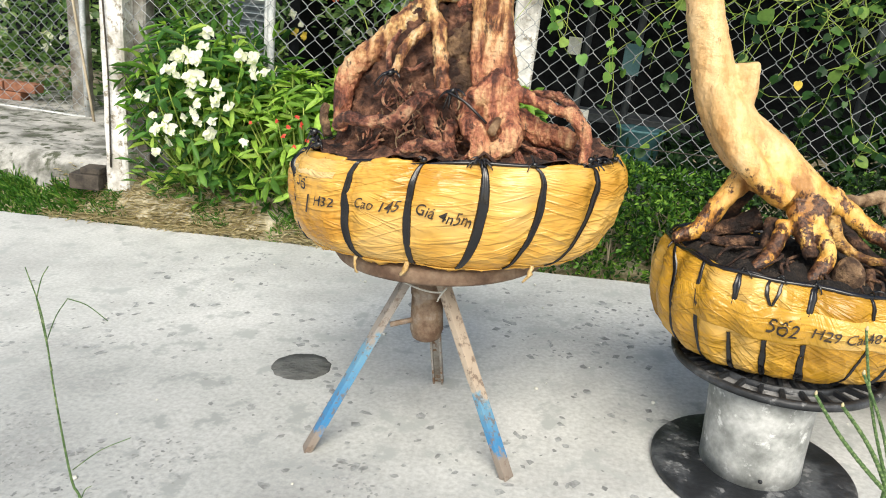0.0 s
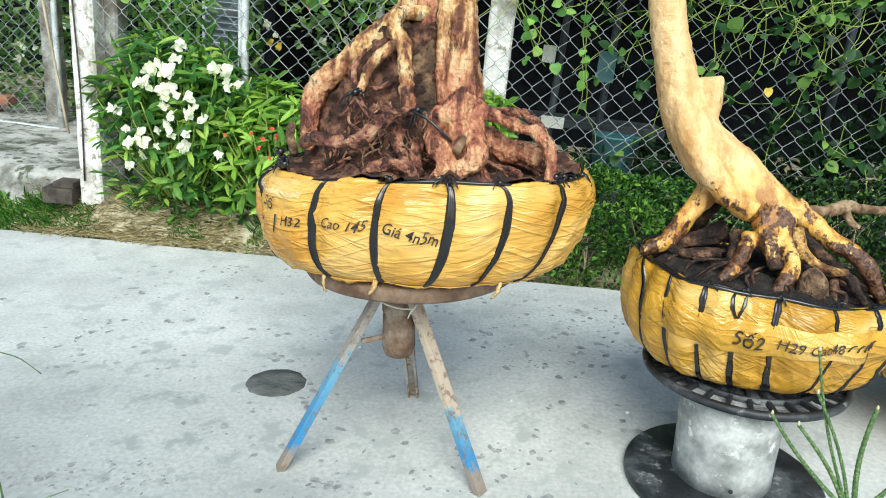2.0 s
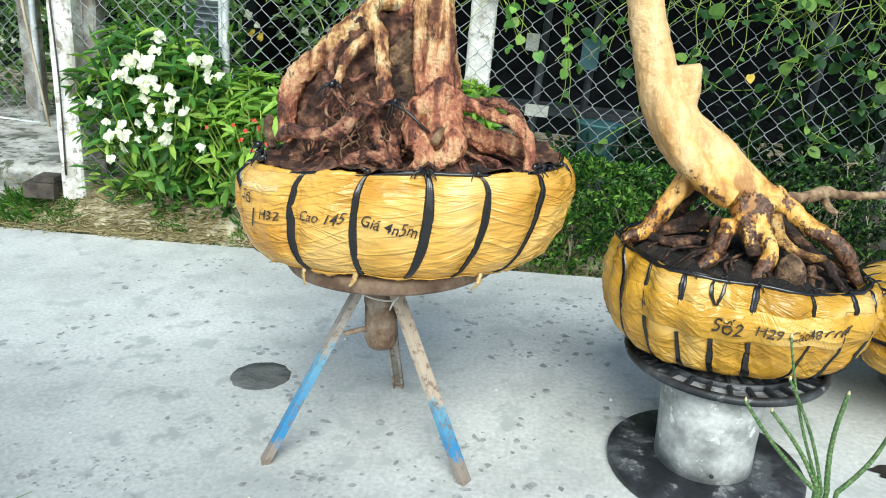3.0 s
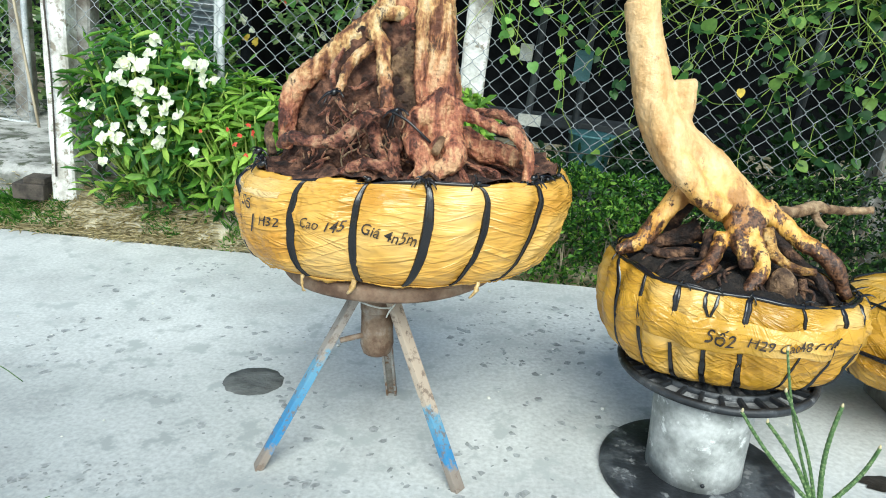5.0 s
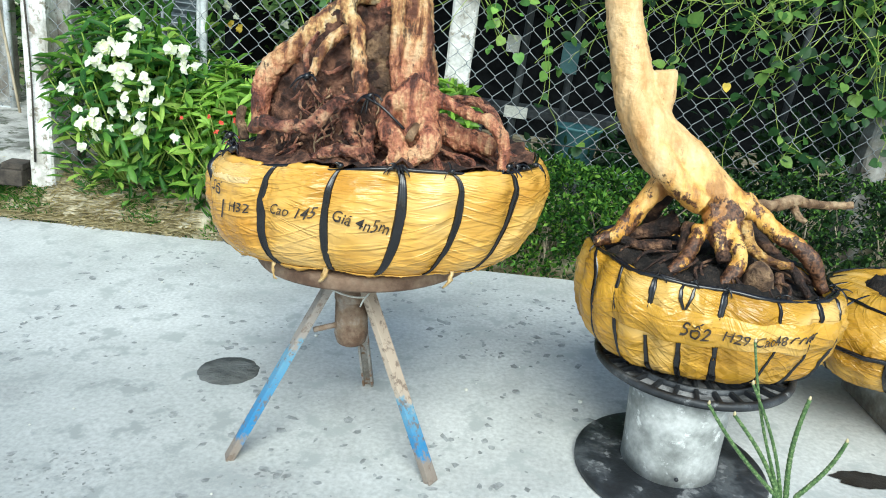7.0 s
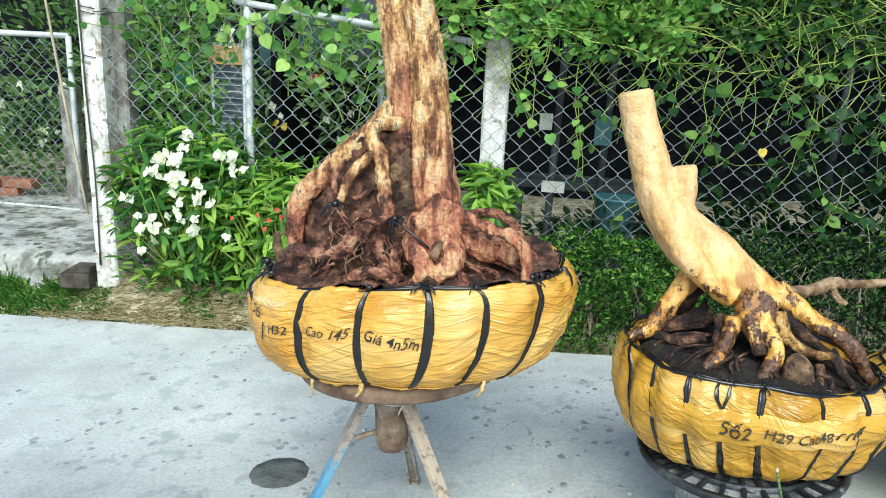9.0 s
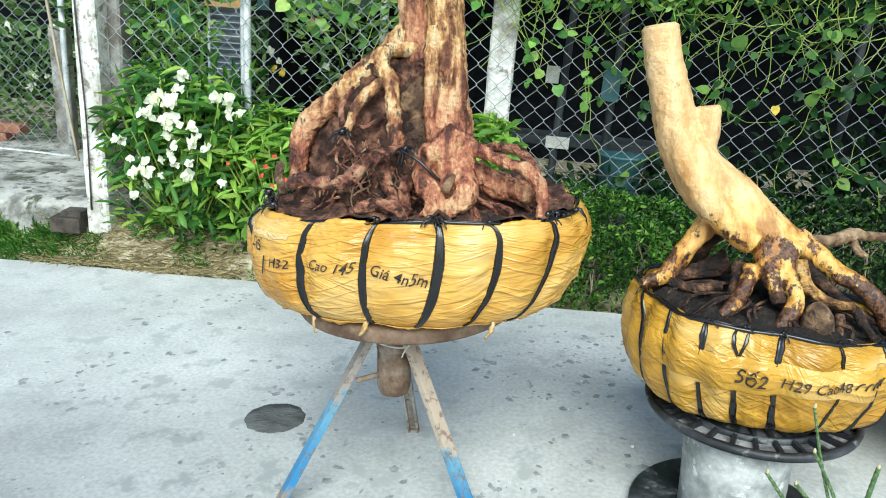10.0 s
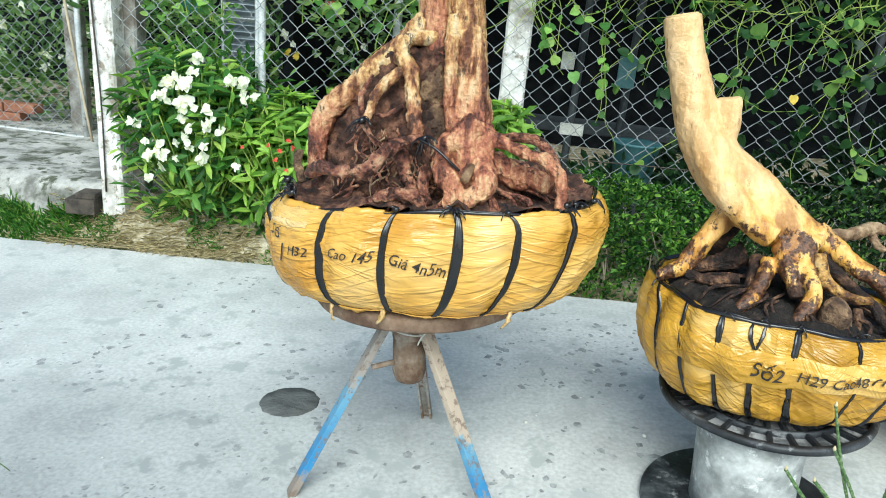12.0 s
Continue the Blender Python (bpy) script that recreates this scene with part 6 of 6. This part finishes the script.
part("red_flowers", joined(flower_data(yard(-0.93, 3.5, 0.97), 0.04), flower_data(yard(-0.9, 3.5, 1.0), 0.03)), L_RED, spots)

# grass, weeds and dry litter on the verge


def blade_rows(n, x0, x1, dy0, dy1, l0, l1, lean=0.5, dens=-9.0):
    out = []
    while len(out) < n:
        x = rng.uniform(x0, x1)
        y = edge_y(x) + rng.uniform(dy0, dy1)
        if noise.noise((x * 5, y * 7, 2)) < dens:
            continue
        l = rng.uniform(l0, l1)
        out.append((Vector((x, y, ground_z(x, y) - 0.004)), Vector((rng.gauss(0, lean), rng.gauss(-0.15, lean), 1)), rand_dir(), l, l * 0.09 + 0.002))
    return out


grass = blade_rows(4200, -2.7, -1.62, 0.0, 0.12, 0.015, 0.055, 0.8, -0.25)
grass += blade_rows(4200, -3.2, -1.8, 0.01, 0.125, 0.02, 0.07, 0.7, -0.3)
grass += blade_rows(700, -4.2, -2.4, 0.0, 0.14, 0.03, 0.08)
grass += blade_rows(4200, -1.6, 0.2, -0.01, 0.2, 0.012, 0.045, 0.9, 0.0)
grass += blade_rows(700, -0.9, 0.3, 0.1, 0.3, 0.03, 0.09, 0.6)
tagged(part("grass", leaves_data(grass), L_GRASS), "tufts of green grass and weeds along the pavement edge", "grass", kind="stuff")
straw = []
for _ in range(5200):
    x = rng.uniform(-1.95, -0.45)
    y = edge_y(x) + rng.uniform(-0.02, 0.19) * rng.uniform(0.6, 1)
    if noise.noise((x * 4, y * 6, 7)) < -0.25:
        continue
    l = rng.uniform(0.015, 0.06)
    straw.append((Vector((x, y, max(ground_z(x, y), 0.0) + rng.uniform(0.002, 0.018))), Vector((rng.gauss(0, 1), rng.gauss(0, 0.4), rng.gauss(0, 0.12))), Vector((0, 0, 1)), l, 0.0018))
tagged(part("dry_straw", leaves_data(straw), L_STRAW), "dry straw and dead stems lying on the verge", "straw", kind="stuff")

# ---------------------------------------------------------------- dim shed behind the fence
shed = thing("shed", "dark open shed, its near-black walls and roof added to keep light out", "shed", YARD)
# Near-black walls and an unseen roof, added to keep the background dark.
part("back_wall", box_data(6.0, 0.06, 2.4, Matrix.Translation((1.9, 5.4, 1.15))), M_SHADE_BACKING, shed, "near-black wall added as deep shade", smooth=False)
part("side_wall", box_data(0.05, 2.2, 2.4, Matrix.Translation((-1.1, 4.3, 1.15))), M_SHADE_BACKING, shed, "near-black wall added as deep shade", smooth=False)
part("side_wall", box_data(0.05, 2.2, 2.4, Matrix.Translation((4.9, 4.3, 1.15))), M_SHADE_BACKING, shed, "near-black wall added as deep shade", smooth=False)
part("roof", box_data(6.3, 2.2, 0.05, Matrix.Translation((1.9, 4.4, 2.3)) @ Matrix.Rotation(0.12, 4, "X")), M_SHADE_BACKING, shed, "unseen near-black roof added to block the sky", smooth=False)
for u, y in ((0.24, 3.0), (0.46, 3.1), (1.5, 3.3), (2.8, 3.3), (-0.35, 3.5)):
    part("post", tube_data([(u, y, -0.1, 0.018), (u + 0.02, y, 1.0, 0.016), (u + 0.01, y, 2.2, 0.016)], 8, 2, 0.1), M_GREYBOX, shed, "thin grey post")
# Another near-black wall, added to imitate darkness beyond the yard.
tagged(part("far_wall", box_data(14, 0.1, 3.2, Matrix.Translation((-1.5, 5.75, 1.4))), M_SHADE_BACKING, smooth=False, at=YARD), "near-black wall added as dark backing behind the yard", "wall", kind="structure")

shutter = thing("louvre_panel", "pale grey metal louvre panel leaning behind the fence", "louvre panel", YARD)
LP = yard(-1.385, 3.32, 0.0)
part("backing", box_data(0.2, 0.012, 0.5, Matrix.Translation((LP.x, LP.y + 0.02, 0.75))), M_SHEET, shutter, "grey metal backing", smooth=False)
for k in range(15):
    part("slat", box_data(0.19, 0.03, 0.005, Matrix.Translation((LP.x, LP.y, 0.53 + k * 0.032)) @ Matrix.Rotation(-0.6, 4, "X"), 0.001), M_PIPE if k % 5 == 2 else M_SHEET, shutter, smooth=False)
for u in (-0.1, 0.1):
    part("side_rail", box_data(0.014, 0.03, 0.92, Matrix.Translation((LP.x + u, LP.y, 0.5)), 0.002), M_PIPE, shutter, smooth=False)
BP = yard(-1.31, 3.3, 1.105)
tagged(part("plywood_sheet", box_data(0.2, 0.02, 0.09, Matrix.Translation(BP), 0.003), M_ORANGE, smooth=False, at=YARD), "ochre brown board above the louvre panel", "board")
tagged(part("plastic_basin", lathe_data([(0.035, 0.0), (0.05, 0.01), (0.058, 0.05), (0.062, 0.055), (0.054, 0.05)], 24), M_GREENPL, at=YARD @ Matrix.Translation(yard(-1.417, 3.2, 1.0)) @ pose(0, -0.1, 0, 82, 0, 0)), "green plastic basin hanging behind the fence", "basin")
tagged(part("striped_pot", lathe_data([(0.02, 0.0), (0.026, 0.01), (0.032, 0.06), (0.034, 0.062), (0.03, 0.06)], 24), M_POT, at=YARD @ Matrix.Translation(yard(-0.742, 2.95, 0.934))), "small red and cream striped pot hanging behind the fence", "pot")

tagged(part("teal_board", box_data(0.42, 0.02, 0.26, Matrix.Translation(yard(-0.99, 3.45, 1.17)), 0.003), M_TEALDARK, smooth=False, at=YARD), "dark teal board hanging in the shed behind the fence", "board")
tagged(part("navy_tarp", box_data(0.17, 0.02, 0.34, Matrix.Translation(yard(-0.66, 3.4, 1.2)), 0.003), M_NAVY, smooth=False, at=YARD), "dark navy tarpaulin hanging beside the teal board", "tarpaulin")
tagged(part("grey_pole", tube_data([(-0.6, 3.3, -0.05, 0.02), (-0.6, 3.3, 0.8, 0.02), (-0.6, 3.3, 1.7, 0.02)], 10, 2), M_PIPE, at=YARD), "pale grey pole standing in the shed", "pole")

bench = thing("bench", "low grey bench standing in the dark shed", "bench", YARD)
part("seat", box_data(0.75, 0.25, 0.04, Matrix.Translation((0.42, 3.35, 0.42)), 0.006), M_GREYBOX, bench, smooth=False)
for u in (0.1, 0.74):
    part("leg", box_data(0.05, 0.2, 0.42, Matrix.Translation((u, 3.35, 0.19)), 0.004), M_GREYBOX, bench, smooth=False)
tagged(part("bucket", lathe_data([(0.07, 0.0), (0.078, 0.008), (0.098, 0.19), (0.106, 0.195), (0.106, 0.205), (0.096, 0.2)], 28, (0, 0)), M_TEAL, at=YARD @ pose(0.545, 3.0, 0.22)), "teal plastic bucket on a block behind the fence", "bucket")
tagged(part("bucket_block", box_data(0.26, 0.22, 0.26, Matrix.Translation((0.545, 3.0, 0.09)), 0.008), M_GREYBOX, smooth=False, at=YARD), "grey block under the bucket", "block")
for u, v, w, h, mt in ((0.205, 0.73, 0.055, 0.07, M_PAPER), (0.46, 0.70, 0.075, 0.13, M_TEAL), (0.26, 0.45, 0.1, 0.05, M_PAPER)):
    y = 3.0 if u < 0.4 else 3.1
    tagged(part("card", box_data(w, 0.012, h, Matrix.Translation((u, y - 0.028, v)), 0.002), mt, smooth=False, at=YARD), "small card fixed to a post in the dim shed", "card", "cards in the shed")

# bricks edging the bed behind the gate
planter = thing("brick_edging", "low red brick edging of the bed behind the gate", "bricks", YARD)
brick_mesh = mesh_of("brick", *box_data(0.2, 0.09, 0.055, HOME, 0.004), M_BRICK, False)
for row in range(2):
    for i in range(5):
        o = new("brick", brick_mesh)
        o.parent = planter
        o.matrix_basis = pose(-4.0 + i * 0.21 + 0.1 * row, 3.85 + rng.uniform(-0.005, 0.005), 0.03 + row * 0.06, 0, 0, rng.uniform(-2, 2))

# ---------------------------------------------------------------- foreground plants
stalks = thing("stalky_plant", "clump of tall upright green jointed stalks with pale tips", "plant", HOME)
FOOT = (0.574, 0.66)
for i, (x, y, z, bx, thick) in enumerate(((0.467, 0.66, 0.461, 0.561, 0.0024), (0.499, 0.665, 0.447, 0.564, 0.0026), (0.502, 0.66, 0.541, 0.566, 0.0018), (0.507, 0.655, 0.493, 0.568, 0.002), (0.573, 0.66, 0.477, 0.574, 0.003), (0.624, 0.66, 0.428, 0.585, 0.0026))):
    bend = 0.006 * (1 if i % 2 else -1)
    pts = [(FOOT[0] + (bx - FOOT[0]) * t, FOOT[1], 0.35 * t, thick) for t in np.linspace(0, 1, 12)[:-1]]
    pts += [(bx + (x - bx) * t + bend * math.sin(3.1 * t), FOOT[1] + (y - FOOT[1]) * t, 0.35 + (z - 0.35) * t, thick * (1 - 0.3 * t) * (1 + 0.22 * (k % 2))) for k, t in enumerate(np.linspace(0, 1, 36))]
    st = part("stalk", tube_data(pts, 8, 1), M_STALK, stalks)
    part("tip", tube_data([(*pts[-1][:3], 0.0014), (x, y, z + 0.002, 0.0017), (x, y, z + 0.005, 0.0006)], 6, 2), L_STRAW, st)
weed = thing("grass_stalk", "thin tall green grass stalk with wiry seed branches", "grass", HOME)


def near(x, y, z):
    """The weed stands close in front of the eye."""
    return (0.149 + (x - 0.149) * 0.41, -0.047 + (y + 0.047) * 0.41, 0.827 + (z - 0.827) * 0.41)


part("stem", tube_data([(-0.135, 0.3, 0.0, 0.0011), (-0.137, 0.3, 0.25, 0.001), (*near(-0.555, 0.8, 0.0), 0.0009), (*near(-0.57, 0.8, 0.1), 0.0008), (*near(-0.575, 0.8, 0.25), 0.0006), (*near(-0.575, 0.8, 0.39), 0.0005), (*near(-0.59, 0.8, 0.47), 0.0003)], 6, 5), M_STALK, weed)
for a, b in (((-0.575, 0.8, 0.35), (-0.52, 0.79, 0.43)), ((-0.52, 0.79, 0.43), (-0.46, 0.79, 0.40)), ((-0.573, 0.8, 0.3), (-0.58, 0.8, 0.42)), ((-0.565, 0.8, 0.12), (-0.44, 0.78, 0.21)), ((-0.58, 0.8, 0.42), (-0.56, 0.81, 0.47)), ((-0.56, 0.8, 0.06), (-0.52, 0.78, 0.11))):
    a, b = Vector(near(*a)), Vector(near(*b))
    m = (a + b) / 2 + Vector((0, 0, 0.003))
    part("seed_branch", tube_data([(*a, 0.0004), (*m, 0.00035), (*b, 0.0003)], 5, 3), M_STALK, weed)
spot_rim = [Vector((1.02 + 0.065 * math.cos(w) * (1 + 0.35 * noise.noise((math.cos(w) * 2, math.sin(w) * 2, 1))), 1.212 + 0.028 * math.sin(w) * (1 + 0.3 * noise.noise((math.cos(w) * 3, 0, 1))), 0.003)) for w in np.linspace(0, 2 * math.pi, 30, endpoint=False)]
tagged(part("dark_patch", (spot_rim + [v + Vector((0, 0, -0.0025)) for v in spot_rim], [tuple(range(30))]), M_DARK_SPOT, smooth=False), "irregular dark patch on the concrete", "stain")

bits, pr_ = [], random.Random(11)
for _ in range(60):
    x, y = pr_.uniform(-1.6, 1.4), pr_.uniform(0.9, 2.25)
    r = pr_.choice((0.0025, 0.003, 0.004, 0.006))
    if (x + 0.05) ** 2 + (y - 1.2) ** 2 < 0.09 or (x - 0.63) ** 2 + (y - 1.22) ** 2 < 0.06 or (x + 0.404) ** 2 + (y - 1.427) ** 2 < 0.01:
        continue
    bits.append(lathe_data([(r * 0.7, 0.0), (r, r * 0.4), (r * 0.6, r * 0.9), (r * 0.2, r)], 7, (x, y), 0.4, x))
tagged(part("pebbles", joined(*bits), M_PAPER), "tiny pale pebbles and litter scattered on the concrete", "pebbles", kind="stuff")
